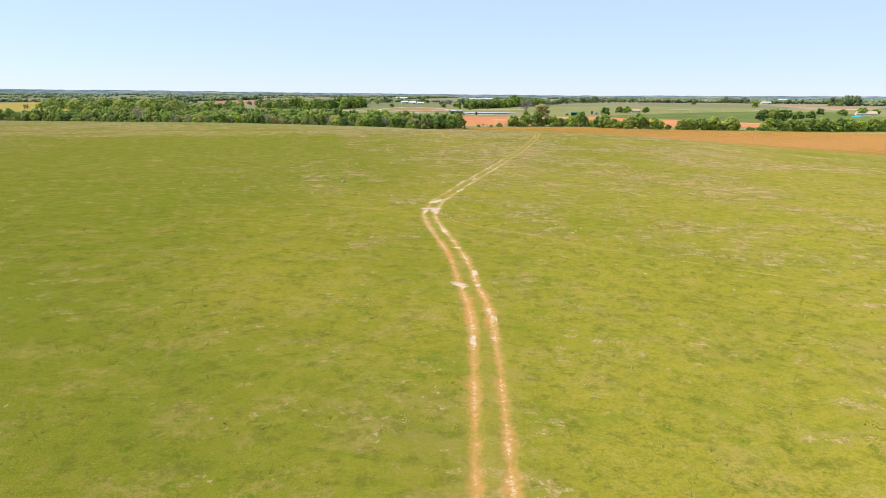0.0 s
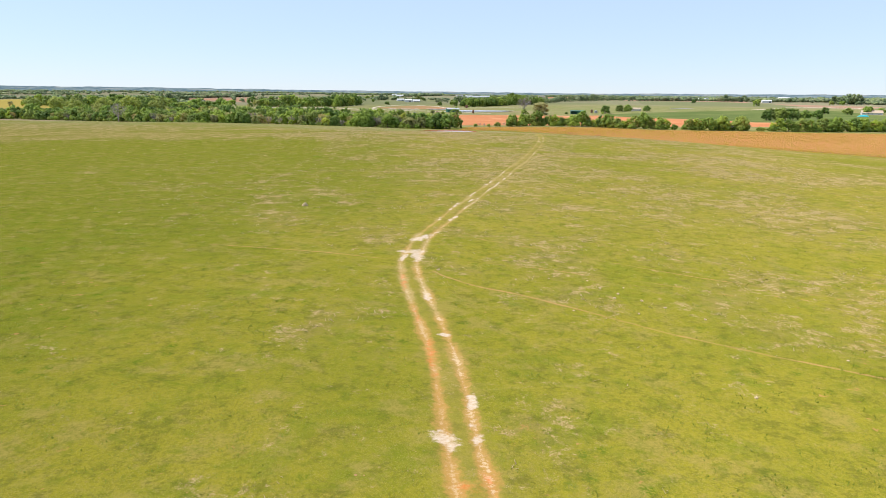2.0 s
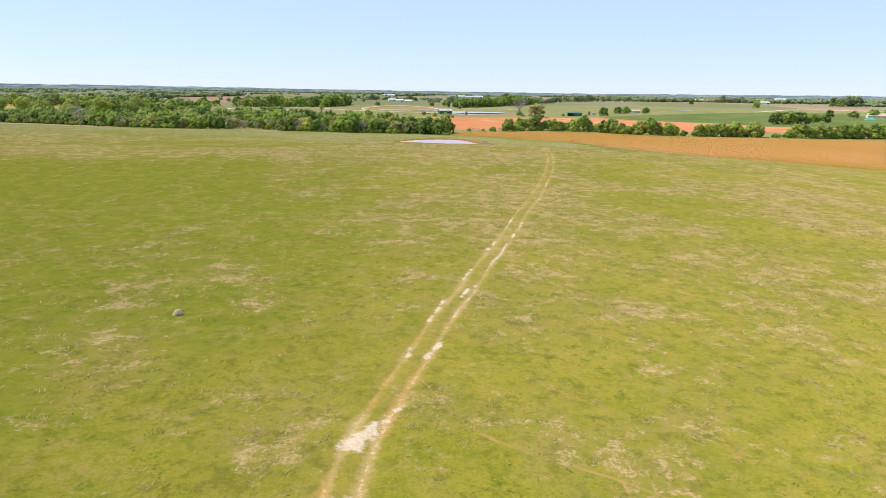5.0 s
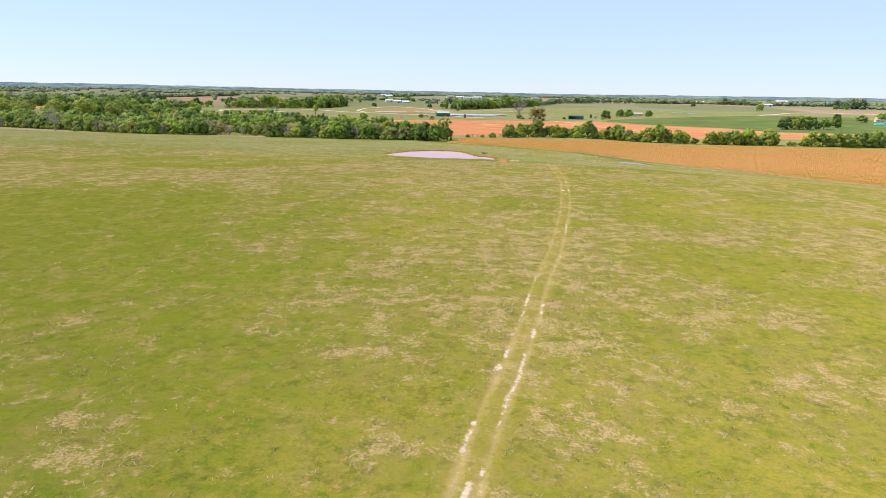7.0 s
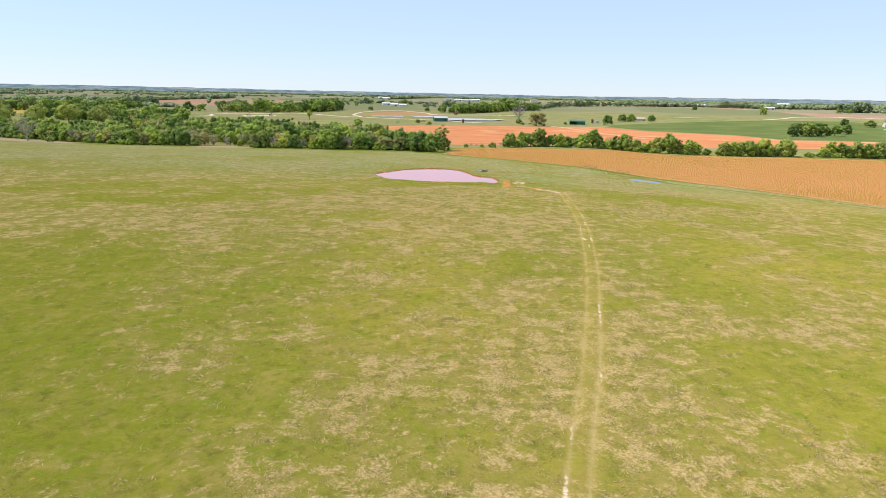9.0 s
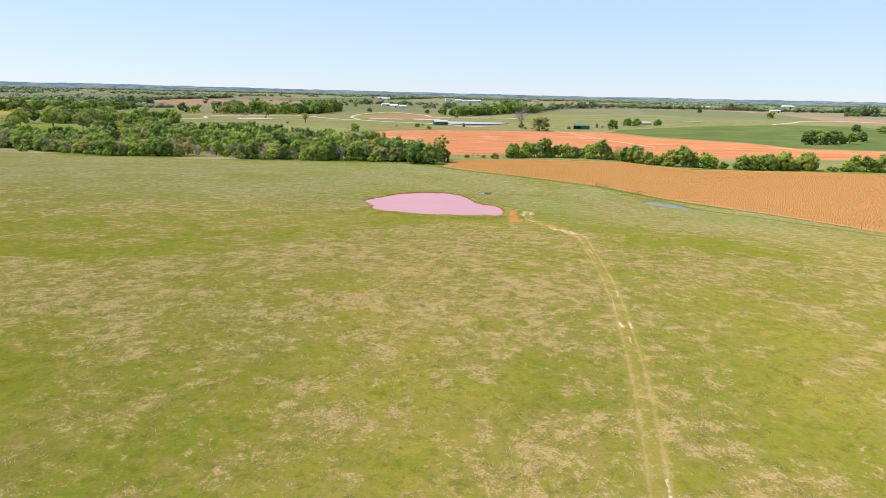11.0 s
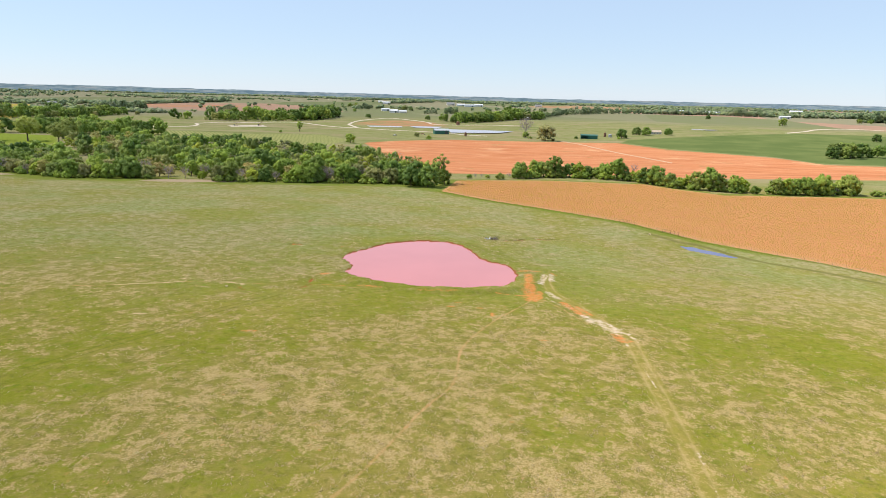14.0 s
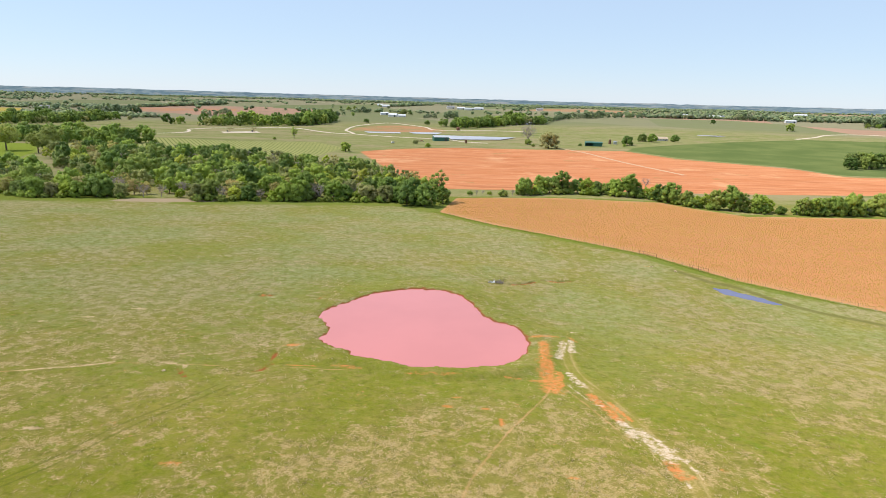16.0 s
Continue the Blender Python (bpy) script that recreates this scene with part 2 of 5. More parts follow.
def ground_material():
    n = Nodes("pasture")
    big, mid = n.noise(0.06, 5, 0.6), n.noise(0.35, 5, 0.6)
    small, fine, blade = n.noise(1.3, 5, 0.65), n.noise(4.5, 4, 0.7), n.noise(17.0, 3, 0.7)
    # living grass
    green = n.ramp(n.attr("lush"), 0.30, 0.75)
    grass = n.mix(n.ramp(big, 0.35, 0.65), (0.324, 0.258, 0.040), (0.286, 0.240, 0.034))
    grass = n.mix(n.ramp(n.attr("thatch"), 0.60, 0.15, 0.0, 0.8), grass, n.mix(n.ramp(big, 0.35, 0.65), (0.285, 0.250, 0.020), (0.250, 0.232, 0.016)))
    grass = n.mix(n.math("MULTIPLY", green, 0.9), grass, (0.148, 0.172, 0.010))
    grass = n.mix(n.math("MULTIPLY", n.ramp(n.noise(0.8, 6, 0.72, None, 0.6), 0.46, 0.66, 0.0, 0.65), n.attr("thatch")), grass, (0.205, 0.160, 0.045))
    grass = n.mix(n.ramp(n.noise(0.17, 6, 0.68, None, 0.8), 0.50, 0.66, 0.0, 0.75), grass, (0.168, 0.196, 0.014))
    grass = n.mix(n.ramp(n.noise(0.27, 7, 0.74), 0.50, 0.62, 0.0, 0.50), grass, (0.330, 0.238, 0.078))
    grass = n.mix(n.math("MULTIPLY", n.ramp(n.noise(0.22, 6, 0.7), 0.55, 0.72), n.ramp(green, 0.2, 0.8, 0.25, 0.9)), grass, (0.115, 0.190, 0.007))
    grass = n.mix(n.ramp(n.noise(0.5, 5, 0.7), 0.52, 0.75, 0.0, 0.40), grass, (0.330, 0.250, 0.045))
    grass = n.mix(n.ramp(fine, 0.42, 0.68, 0.0, 0.62), grass, (0.158, 0.158, 0.018))
    grass = n.mix(n.ramp(blade, 0.48, 0.68, 0.0, 0.60), grass, (0.375, 0.300, 0.080))
    grass = n.mix(n.ramp(n.noise(0.9, 6, 0.75), 0.50, 0.66, 0.0, 0.50), grass, (0.132, 0.158, 0.014))
    streak = n.noise(0.42, 7, 0.75, n.stretch(0.45, 1.0, 1, 8), 0.8)
    grass = n.mix(n.ramp(streak, 0.54, 0.68, 0.0, 0.55), grass, (0.138, 0.172, 0.013))
    grass = n.mix(n.ramp(streak, 0.46, 0.34, 0.0, 0.32), grass, (0.320, 0.265, 0.055))
    tussock = n.ramp(n.cells(0.55, "Distance", None, 1.0), 0.34, 0.14)
    tussock = n.math("MULTIPLY", tussock, n.ramp(n.noise(0.10, 4), 0.46, 0.60, 0.0, 0.75))
    grass = n.mix(n.math("MULTIPLY", tussock, n.ramp(fine, 0.38, 0.58)), grass, (0.098, 0.150, 0.010))
    grass = n.mix(n.math("MULTIPLY", n.attr("dull"), n.ramp(n.noise(0.03, 4), 0.35, 0.62, 0.25, 0.75)), grass, n.mix(n.ramp(n.noise(0.4, 9, 0.84), 0.43, 0.57), (0.182, 0.206, 0.066), (0.305, 0.300, 0.155)))
    # last year's dead grass, matted in patches
    straw = n.mix(n.ramp(fine, 0.35, 0.65), (0.296, 0.204, 0.074), (0.550, 0.400, 0.200))
    straw = n.mix(n.ramp(blade, 0.50, 0.72, 0.0, 0.75), straw, (0.170, 0.150, 0.035))
    matted = n.noise(0.55, 7, 0.72, None, 1.2)
    wisps = n.noise(3.2, 4, 0.75, n.stretch(1.0, 0.55, 1, 35), 1.5)
    zone = n.ramp(n.math("ADD", n.attr("dry"), n.math("MULTIPLY", n.math("SUBTRACT", matted, 0.5), 1.5)), 0.22, 0.78)
    thatch = n.mix(n.ramp(fine, 0.35, 0.65), (0.190, 0.150, 0.044), (0.290, 0.215, 0.082))
    color = n.mix(n.math("MULTIPLY", zone, n.ramp(n.attr("north"), 0.0, 1.0, 0.45, 0.30)), grass, thatch)
    tangle = n.noise(0.34, 9, 0.84)
    strands = n.math("ADD", n.math("MULTIPLY", wisps, 0.14), n.math("MULTIPLY", tangle, 0.86))
    dead = n.math("ADD", strands, n.math("MULTIPLY", n.math("SUBTRACT", zone, 0.66), n.ramp(n.attr("north"), 0.0, 1.0, 0.092, 0.070)))
    straw = n.mix(n.math("MULTIPLY", n.attr("north"), 0.8), straw, n.mix(n.ramp(fine, 0.35, 0.65), (0.285, 0.225, 0.125), (0.480, 0.390, 0.270)))
    color = n.mix(n.ramp(dead, 0.503, 0.566, 0.0, n.ramp(n.attr("north"), 0.0, 1.0, 0.78, 0.54)), color, straw)
    # dark gaps: small shadows between the tufts, painted into the colour
    color = n.mix(n.ramp(n.noise(0.6, 9, 0.84), 0.51, 0.60, 0.0, 0.54), color, (0.112, 0.112, 0.018))
    # paler, greyer grazing on the valley floor
    floor = n.mix(n.ramp(big, 0.35, 0.65), (0.205, 0.212, 0.075), (0.255, 0.238, 0.108))
    floor = n.mix(n.ramp(n.noise(0.02, 5, 0.65), 0.50, 0.68, 0.0, 0.75), floor, (0.280, 0.225, 0.125))
    floor = n.mix(n.ramp(n.noise(0.13, 5, 0.7), 0.48, 0.72, 0.0, 0.7), floor, (0.150, 0.180, 0.045))
    floor = n.mix(n.ramp(n.noise(0.05, 6, 0.7, n.stretch(0.10, 0.5, 1, 6)), 0.50, 0.62, 0.0, 0.7), floor, (0.300, 0.240, 0.140))
    floor = n.mix(n.ramp(n.noise(0.06, 6, 0.72, n.stretch(0.14, 0.6, 1, -8)), 0.54, 0.64, 0.0, 0.75), floor, (0.130, 0.165, 0.050))
    color = n.mix(n.attr("valley"), color, floor)
    # long green grass along the woods and the field ditch
    verge = n.math("ADD", n.attr("verge"), n.math("MULTIPLY", n.math("SUBTRACT", n.noise(0.12, 5, 0.65), 0.5), 1.3))
    color = n.mix(n.ramp(verge, 0.35, 0.75, 0.0, 0.85), color, n.mix(n.ramp(small, 0.35, 0.65), (0.118, 0.165, 0.018), (0.175, 0.190, 0.035)))
    color = n.mix(n.ramp(n.math("ADD", n.attr("straw_strip"), n.math("MULTIPLY", n.math("SUBTRACT", mid, 0.5), 6.0)), 2.0, -2.0), color, n.mix(small, (0.400, 0.295, 0.195), (0.300, 0.225, 0.130)))
    # small bare spots of orange soil
    spots = n.math("MULTIPLY", n.ramp(n.noise(1.1, 4, 0.65), 0.64, 0.70), n.ramp(n.noise(0.05, 2), 0.47, 0.60))
    color = n.mix(n.math("MULTIPLY", spots, 0.75), color, (0.430, 0.230, 0.080))
    # trodden cattle paths
    for name, least, most, broad in (("cross", 0.0, 0.75, 0.22), ("east", 0.10, 0.80, 0.22), ("south", 0.45, 0.95, 0.26)):
        trod = n.math("ADD", n.math("ABSOLUTE", n.attr("trod_" + name)), n.attr("past_" + name))
        trod = n.math("ADD", trod, n.math("MULTIPLY", n.math("SUBTRACT", small, 0.5), 0.45))
        faded = n.ramp(n.noise(0.12, 4, 0.6), 0.42, 0.60, least, most)
        color = n.mix(n.math("MULTIPLY", n.ramp(trod, broad, 0.0), faded), color, n.mix(small, (0.450, 0.225, 0.070), (0.470, 0.315, 0.140)))
    uneven = n.math("MULTIPLY", n.math("SUBTRACT", n.noise(0.8, 4, 0.7), 0.5), 0.9)
    for name, least, most in (("pond", 0.50, 0.95), ("dam", 0.0, 0.75), ("thin", 0.15, 0.65)):
        line = n.math("ADD", n.math("ADD", n.math("ABSOLUTE", n.attr("trod_" + name)), n.attr("past_" + name)), uneven)
        color = n.mix(n.math("MULTIPLY", n.ramp(line, 0.34, -0.04), n.ramp(n.noise(0.09, 4, 0.6), 0.44, 0.60, least, most)), color, n.mix(small, (0.480, 0.225, 0.085), (0.470, 0.330, 0.160)))
    for shift in (-0.85, 0.85):
        line = n.math("ADD", n.math("ADD", n.math("ABSOLUTE", n.math("ADD", n.attr("trod_old"), shift)), n.attr("past_old")), n.math("MULTIPLY", uneven, 0.6))
        color = n.mix(n.ramp(line, 0.34, 0.05, 0.0, 0.6), color, (0.125, 0.130, 0.020))
    # a ditch worn by rain beside the field
    ditch = n.math("ADD", n.math("ADD", n.math("ABSOLUTE", n.attr("trod_ditch")), n.attr("past_ditch")), uneven)
    color = n.mix(n.ramp(ditch, 2.4, 0.5, 0.0, 0.8), color, n.mix(small, (0.120, 0.115, 0.030), (0.165, 0.150, 0.050)))
    # wheel track: flattened middle and two ruts
    side = n.math("ABSOLUTE", n.attr("side"))
    middle = n.math("ADD", side, n.math("MULTIPLY", n.math("SUBTRACT", mid, 0.5), 1.6))
    color = n.mix(n.ramp(middle, 2.2, 0.8, 0.0, 0.34), color, n.mix(small, (0.300, 0.240, 0.045), (0.330, 0.240, 0.070)))
    rough_edge = n.noise(2.6, 6, 0.75)
    rut = n.math("ABSOLUTE", n.math("SUBTRACT", side, 0.86))
    rut = n.math("ADD", rut, n.math("MULTIPLY", n.math("SUBTRACT", rough_edge, 0.5), 1.3))
    rut = n.math("ADD", rut, n.math("MULTIPLY", n.math("SUBTRACT", n.noise(0.24, 4, 0.6), 0.5), 1.5))
    rut = n.math("SUBTRACT", rut, n.math("MULTIPLY", n.math("SUBTRACT", n.attr("worn"), 0.5), 0.5))
    earth = n.mix(n.ramp(n.noise(0.16, 3), 0.42, 0.58), (0.520, 0.285, 0.085), (0.480, 0.330, 0.135))
    earth = n.mix(n.math("MULTIPLY", n.attr("red"), 0.8), earth, (0.530, 0.252, 0.072))
    earth = n.mix(n.attr("thatch"), earth, n.mix(mid, (0.420, 0.290, 0.115), (0.400, 0.320, 0.150)))
    color = n.mix(n.ramp(rut, 0.50, 0.0, 0.0, n.math("MULTIPLY_ADD", n.attr("thatch"), -0.32, 0.76)), color, earth)
    pale = n.math("ADD", rut, n.math("MULTIPLY", n.math("SUBTRACT", n.noise(5.0, 5, 0.8), 0.5), 1.6))
    color = n.mix(n.math("MULTIPLY", n.ramp(pale, 0.00, -0.32, 0.0, n.math("MULTIPLY_ADD", n.attr("thatch"), -0.62, 0.85)), n.ramp(n.attr("side"), -0.4, 0.4, 0.6, 1.0)), color, (0.680, 0.510, 0.320))
    # red clay and pale sand laid bare
    ragged = n.math("ADD", n.math("MULTIPLY", n.math("SUBTRACT", n.noise(1.1, 5, 0.65), 0.5), 1.5), n.math("MULTIPLY", n.math("SUBTRACT", n.noise(3.0, 7, 0.8, n.stretch(0.6, 1.0, 1)), 0.5), 1.2))
    clay = n.mix(n.ramp(fine, 0.35, 0.7), (0.620, 0.178, 0.048), (0.600, 0.290, 0.112))
    color = n.mix(n.ramp(n.math("ADD", n.attr("clay"), ragged), 0.30, 0.95, 0.0, 0.88), color, clay)
    color = n.mix(n.ramp(n.math("ADD", n.attr("tan"), ragged), 0.50, 0.85, 0.0, 0.8), color, n.mix(small, (0.520, 0.345, 0.180), (0.560, 0.430, 0.270)))
    cut = n.math("ADD", n.attr("cut"), n.math("MULTIPLY", n.math("SUBTRACT", n.noise(1.5, 4, 0.7), 0.5), 0.7))
    color = n.mix(n.ramp(cut, 0.70, 0.25, 0.0, 0.9), color, n.mix(fine, (0.200, 0.055, 0.022), (0.420, 0.130, 0.048)))
    sand = n.mix(n.ramp(fine, 0.3, 0.7), (0.670, 0.550, 0.430), (0.540, 0.400, 0.260))
    color = n.mix(n.ramp(n.math("ADD", n.attr("sand"), ragged), 0.44, 0.84, 0.0, 0.95), color, sand)
    # muddy brink of the ponds
    brink = n.math("ADD", n.attr("shore"), n.math("MULTIPLY", n.math("SUBTRACT", n.noise(0.7, 4, 0.7), 0.5), 1.6))
    color = n.mix(n.ramp(brink, 0.42, -0.05), color, n.mix(fine, (0.300, 0.090, 0.035), (0.200, 0.110, 0.045)))
    # ploughed and harvested fields
    rows_a = n.noise(1.0, 4, 0.7, n.stretch(0.035, 1.0, 1, 16))
    band_a = n.noise(0.35, 4, 0.65, n.stretch(0.03, 0.35, 1, 20))
    lane = n.tree.nodes.new("ShaderNodeCombineXYZ")
    n.put(lane.inputs[0], n.attr("stubble"))
    n.put(lane.inputs[1], n.math("MULTIPLY", n.attr("side_east"), 0.012))
    furrow = n.noise(0.85, 3, 0.6, lane.outputs[0])
    stubble = n.mix(n.ramp(rows_a, 0.38, 0.62), (0.490, 0.205, 0.084), (0.450, 0.215, 0.080))
    stubble = n.mix(n.ramp(band_a, 0.42, 0.62, 0.0, 0.8), stubble, (0.445, 0.200, 0.082))
    stubble = n.mix(n.ramp(furrow, 0.54, 0.66, 0.0, 0.75), stubble, (0.370, 0.170, 0.062))
    stubble = n.mix(n.ramp(furrow, 0.46, 0.34, 0.0, 0.5), stubble, (0.500, 0.262, 0.120))
    stubble = n.mix(n.ramp(n.noise(1.6, 6, 0.8), 0.44, 0.64, 0.0, 0.7), stubble, (0.480, 0.248, 0.115))
    stubble = n.mix(n.ramp(n.noise(3.5, 4, 0.8), 0.50, 0.68, 0.0, 0.5), stubble, (0.390, 0.193, 0.072))
    edge_a = n.math("ADD", n.attr("stubble"), n.math("MULTIPLY", n.math("SUBTRACT", mid, 0.5), 2.5))
    stubble = n.mix(n.ramp(edge_a, -9.0, -1.0, 0.0, 0.6), stubble, (0.480, 0.262, 0.120))
    color = n.mix(n.ramp(edge_a, 0.6, -0.6), color, stubble)
    rows_b = n.noise(0.5, 5, 0.7, n.stretch(0.03, 0.26, 1, -7), 1.2)
    red = n.mix(n.ramp(rows_b, 0.36, 0.66), (0.490, 0.185, 0.080), (0.560, 0.255, 0.126))
    red = n.mix(n.ramp(n.noise(0.30, 5, 0.7, n.stretch(0.035, 0.25, 1, -12), 0.6), 0.52, 0.66, 0.0, 0.75), red, (0.400, 0.150, 0.070))
    red = n.mix(n.ramp(n.noise(0.016, 5, 0.65), 0.54, 0.68, 0.0, 0.7), red, (0.640, 0.360, 0.190))
    red = n.mix(n.ramp(n.noise(0.045, 6, 0.72, n.stretch(0.35, 1.0, 1, -10), 0.8), 0.50, 0.66, 0.0, 0.6), red, (0.420, 0.150, 0.066))
    red = n.mix(n.ramp(n.noise(0.03, 5, 0.7), 0.62, 0.70, 0.0, 0.45), red, (0.210, 0.200, 0.075))
    color = n.mix(n.ramp(n.attr("ploughed"), 2.0, -2.0), color, red)
    swath = n.tree.nodes.new("ShaderNodeTexWave")
    n.put(swath.inputs["Vector"], n.stretch(1, 1, 1, -28))
    swath.inputs["Scale"].default_value = 0.072
    swath.inputs["Distortion"].default_value = 0.6
    swath.inputs["Detail Scale"].default_value = 0.02
    hay = n.mix(n.ramp(swath.outputs["Fac"], 0.66, 0.96, 0.0, 0.85), (0.290, 0.285, 0.105), (0.130, 0.155, 0.045))
    color = n.mix(n.ramp(n.attr("mown"), 3.0, -3.0), color, hay)
    crop = n.mix(n.ramp(n.noise(0.02, 4), 0.35, 0.7), (0.108, 0.142, 0.045), (0.156, 0.182, 0.062))
    color = n.mix(n.ramp(n.attr("crop"), 3.0, -3.0), color, crop)
    # the farther country is a patchwork of fields, slight haze mixed into their colours
    patch = n.cells(0.0036, "Color", n.stretch(1.0, 0.62, 1, 11))
    split = n.tree.nodes.new("ShaderNodeSeparateColor")
    n.put(split.inputs[0], patch)
    fields = n.mix(n.ramp(split.outputs[0], 0.28, 0.50), (0.180, 0.190, 0.092), (0.245, 0.222, 0.135))
    fields = n.mix(n.ramp(split.outputs[1], 0.90, 0.92), fields, (0.360, 0.220, 0.150))
    fields = n.mix(n.ramp(split.outputs[2], 0.80, 0.84), fields, (0.155, 0.175, 0.078))
    fields = n.mix(n.ramp(n.noise(0.02, 4, 0.6), 0.4, 0.75, 0.0, 0.5), fields, (0.200, 0.189, 0.122))
    color = n.mix(n.attr("country"), color, fields)
    color = n.mix(n.math("MULTIPLY", n.ramp(n.attr("bare"), 8.0, -8.0), n.ramp(n.noise(0.035, 5, 0.7), 0.38, 0.58, 0.2, 0.9)), color, n.mix(big, (0.460, 0.190, 0.095), (0.380, 0.220, 0.120)))
    color = n.mix(n.ramp(n.attr("meadow"), 3.0, -3.0), color, n.mix(big, (0.215, 0.265, 0.035), (0.190, 0.228, 0.042)))
    color = n.mix(n.ramp(n.attr("gold"), 4.0, -4.0), color, n.mix(big, (0.410, 0.310, 0.085), (0.370, 0.280, 0.070)))
    bump = n.math("ADD", n.math("MULTIPLY", fine, 0.7), n.math("ADD", n.math("MULTIPLY", blade, 0.3), n.math("MULTIPLY", small, 0.8)))
    return n.finish(color, 0.95, bump, 0.60, 0.18, 0.0)


def leaf_material(name, dark, light):
    n = Nodes(name)
    tint = n.math("FRACT", n.math("ADD", n.rand(), n.attr("tint")))
    other = n.math("FRACT", n.math("MULTIPLY", tint, 7.31))
    c = n.mix(n.ramp(n.noise(0.9, 4, 0.7), 0.35, 0.65), dark, light)
    c = n.mix(n.ramp(tint, 0.0, 0.5, 0.85, 0.0), c, tuple(0.72 * v for v in dark))
    c = n.mix(n.ramp(tint, 0.5, 1.0, 0.0, 0.85), c, tuple(min(v * k, 1) for v, k in zip(light, (1.25, 1.15, 1.0))))
    c = n.mix(n.ramp(other, 0.55, 1.0, 0.0, 0.45), c, tuple(v * k for v, k in zip(light, (1.35, 1.0, 1.5))))
    n.finish(c, 0.6, n.noise(2.2, 5, 0.75), 0.7, 0.40, 0.2)
    thin = n.tree.nodes.new("ShaderNodeBsdfTranslucent")
    n.put(thin.inputs["Color"], n.mix(0.5, c, light))
    both = n.tree.nodes.new("ShaderNodeMixShader")
    both.inputs[0].default_value = 0.38
    n.tree.links.new(n.out.outputs[0], both.inputs[1])
    n.tree.links.new(thin.outputs[0], both.inputs[2])
    n.tree.links.new(both.outputs[0], n.tree.nodes["Material Output"].inputs["Surface"])
    return n.mat


def plain(name, c, rough=0.7, metal=0.0, vary=0.25, size=1.5, gloss=0.4):
    n = Nodes(name)
    worn = n.mix(n.ramp(n.noise(size, 5, 0.65), 0.35, 0.75, 0.0, 1.0), c, tuple(v * (1 - vary) for v in c))
    worn = n.mix(n.ramp(n.noise(size * 9, 3), 0.55, 0.8, 0.0, vary), worn, tuple(min(1, v * 1.25) for v in c))
    n.out.inputs["Metallic"].default_value = metal
    return n.finish(worn, rough, n.noise(size * 14, 3), 0.12, 0.02, gloss)


def water_material(name, c, rough, ripple):
    n = Nodes(name)
    tone = n.mix(n.ramp(n.noise(0.05, 3), 0.35, 0.7), c, tuple(v * 0.94 for v in c))
    n.out.inputs["IOR"].default_value = 1.33
    return n.finish(tone, rough, n.noise(2.4, 3, 0.6, n.stretch(1, 0.45, 1, 20)), 0.10, ripple, 0.8)


PASTURE = ground_material()
BARK = plain("bark", (0.150, 0.115, 0.085), 0.9, vary=0.45, size=3)
GREYBARK = plain("grey_bark", (0.380, 0.325, 0.290), 0.9, vary=0.35, size=3)
LEAF = {
    "oak": leaf_material("oak_leaves", (0.118, 0.200, 0.040), (0.240, 0.345, 0.066)),
    "elm": leaf_material("elm_leaves", (0.180, 0.265, 0.044), (0.325, 0.435, 0.076)),
    "lime": leaf_material("lime_leaves", (0.270, 0.355, 0.036), (0.430, 0.520, 0.066)),
    "olive": leaf_material("olive_leaves", (0.235, 0.260, 0.080), (0.370, 0.400, 0.135)),
    "gold": leaf_material("gold_leaves", (0.330, 0.300, 0.080), (0.470, 0.430, 0.140)),
    "pecan": leaf_material("pecan_leaves", (0.215, 0.265, 0.058), (0.355, 0.410, 0.100)),
    "twig": leaf_material("bare_twigs", (0.270, 0.220, 0.205), (0.400, 0.335, 0.300)),
    # distant trees: paler and bluer, with haze painted into the leaf colour
    "far": leaf_material("hazed_far_leaves", (0.170, 0.235, 0.110), (0.300, 0.375, 0.175)),
}
PINKWATER = water_material("clay_water", (0.525, 0.185, 0.168), 0.05, 0.012)
BLUEWATER = water_material("clear_water", (0.130, 0.125, 0.210), 0.06, 0.008)
MILKWATER = water_material("milky_water", (0.400, 0.395, 0.420), 0.35, 0.01)
WOOD = plain("weathered_wood", (0.250, 0.190, 0.140), 0.85, size=4)
RUST = plain("rusty_steel", (0.210, 0.105, 0.060), 0.7, 0.3, size=5)
WIRE = plain("wire", (0.350, 0.340, 0.330), 0.5, 0.8)
GREENSTEEL = plain("green_sheet_steel", (0.030, 0.135, 0.095), 0.45, 0.1, 0.15)
DARKSTEEL = plain("dark_sheet_steel", (0.060, 0.070, 0.065), 0.5, 0.1, 0.2)
WHITESTEEL = plain("white_sheet_steel", (0.620, 0.620, 0.620), 0.4, 0.0, 0.10)
ROOFSTEEL = plain("galvanised_roof", (0.560, 0.570, 0.570), 0.4, 0.3, 0.15)
WALLS = plain("painted_wall", (0.680, 0.640, 0.570), 0.8, vary=0.12)
ROOFTAN = plain("tan_shingles", (0.600, 0.460, 0.330), 0.85, vary=0.2)
ROOFGREY = plain("grey_shingles", (0.300, 0.290, 0.290), 0.85, vary=0.2)
GLASS = plain("window_glass", (0.050, 0.065, 0.080), 0.08, vary=0.1, gloss=0.6)
STONE = plain("limestone", (0.580, 0.440, 0.260), 0.9, vary=0.35, size=4)
TIN = plain("tin", (0.480, 0.490, 0.500), 0.35, 0.7, 0.2)
BLUECLOTH = plain("blue_cover", (0.050, 0.420, 0.480), 0.6, vary=0.1)
STRAW = leaf_material("dead_grass", (0.340, 0.250, 0.115), (0.600, 0.460, 0.270))
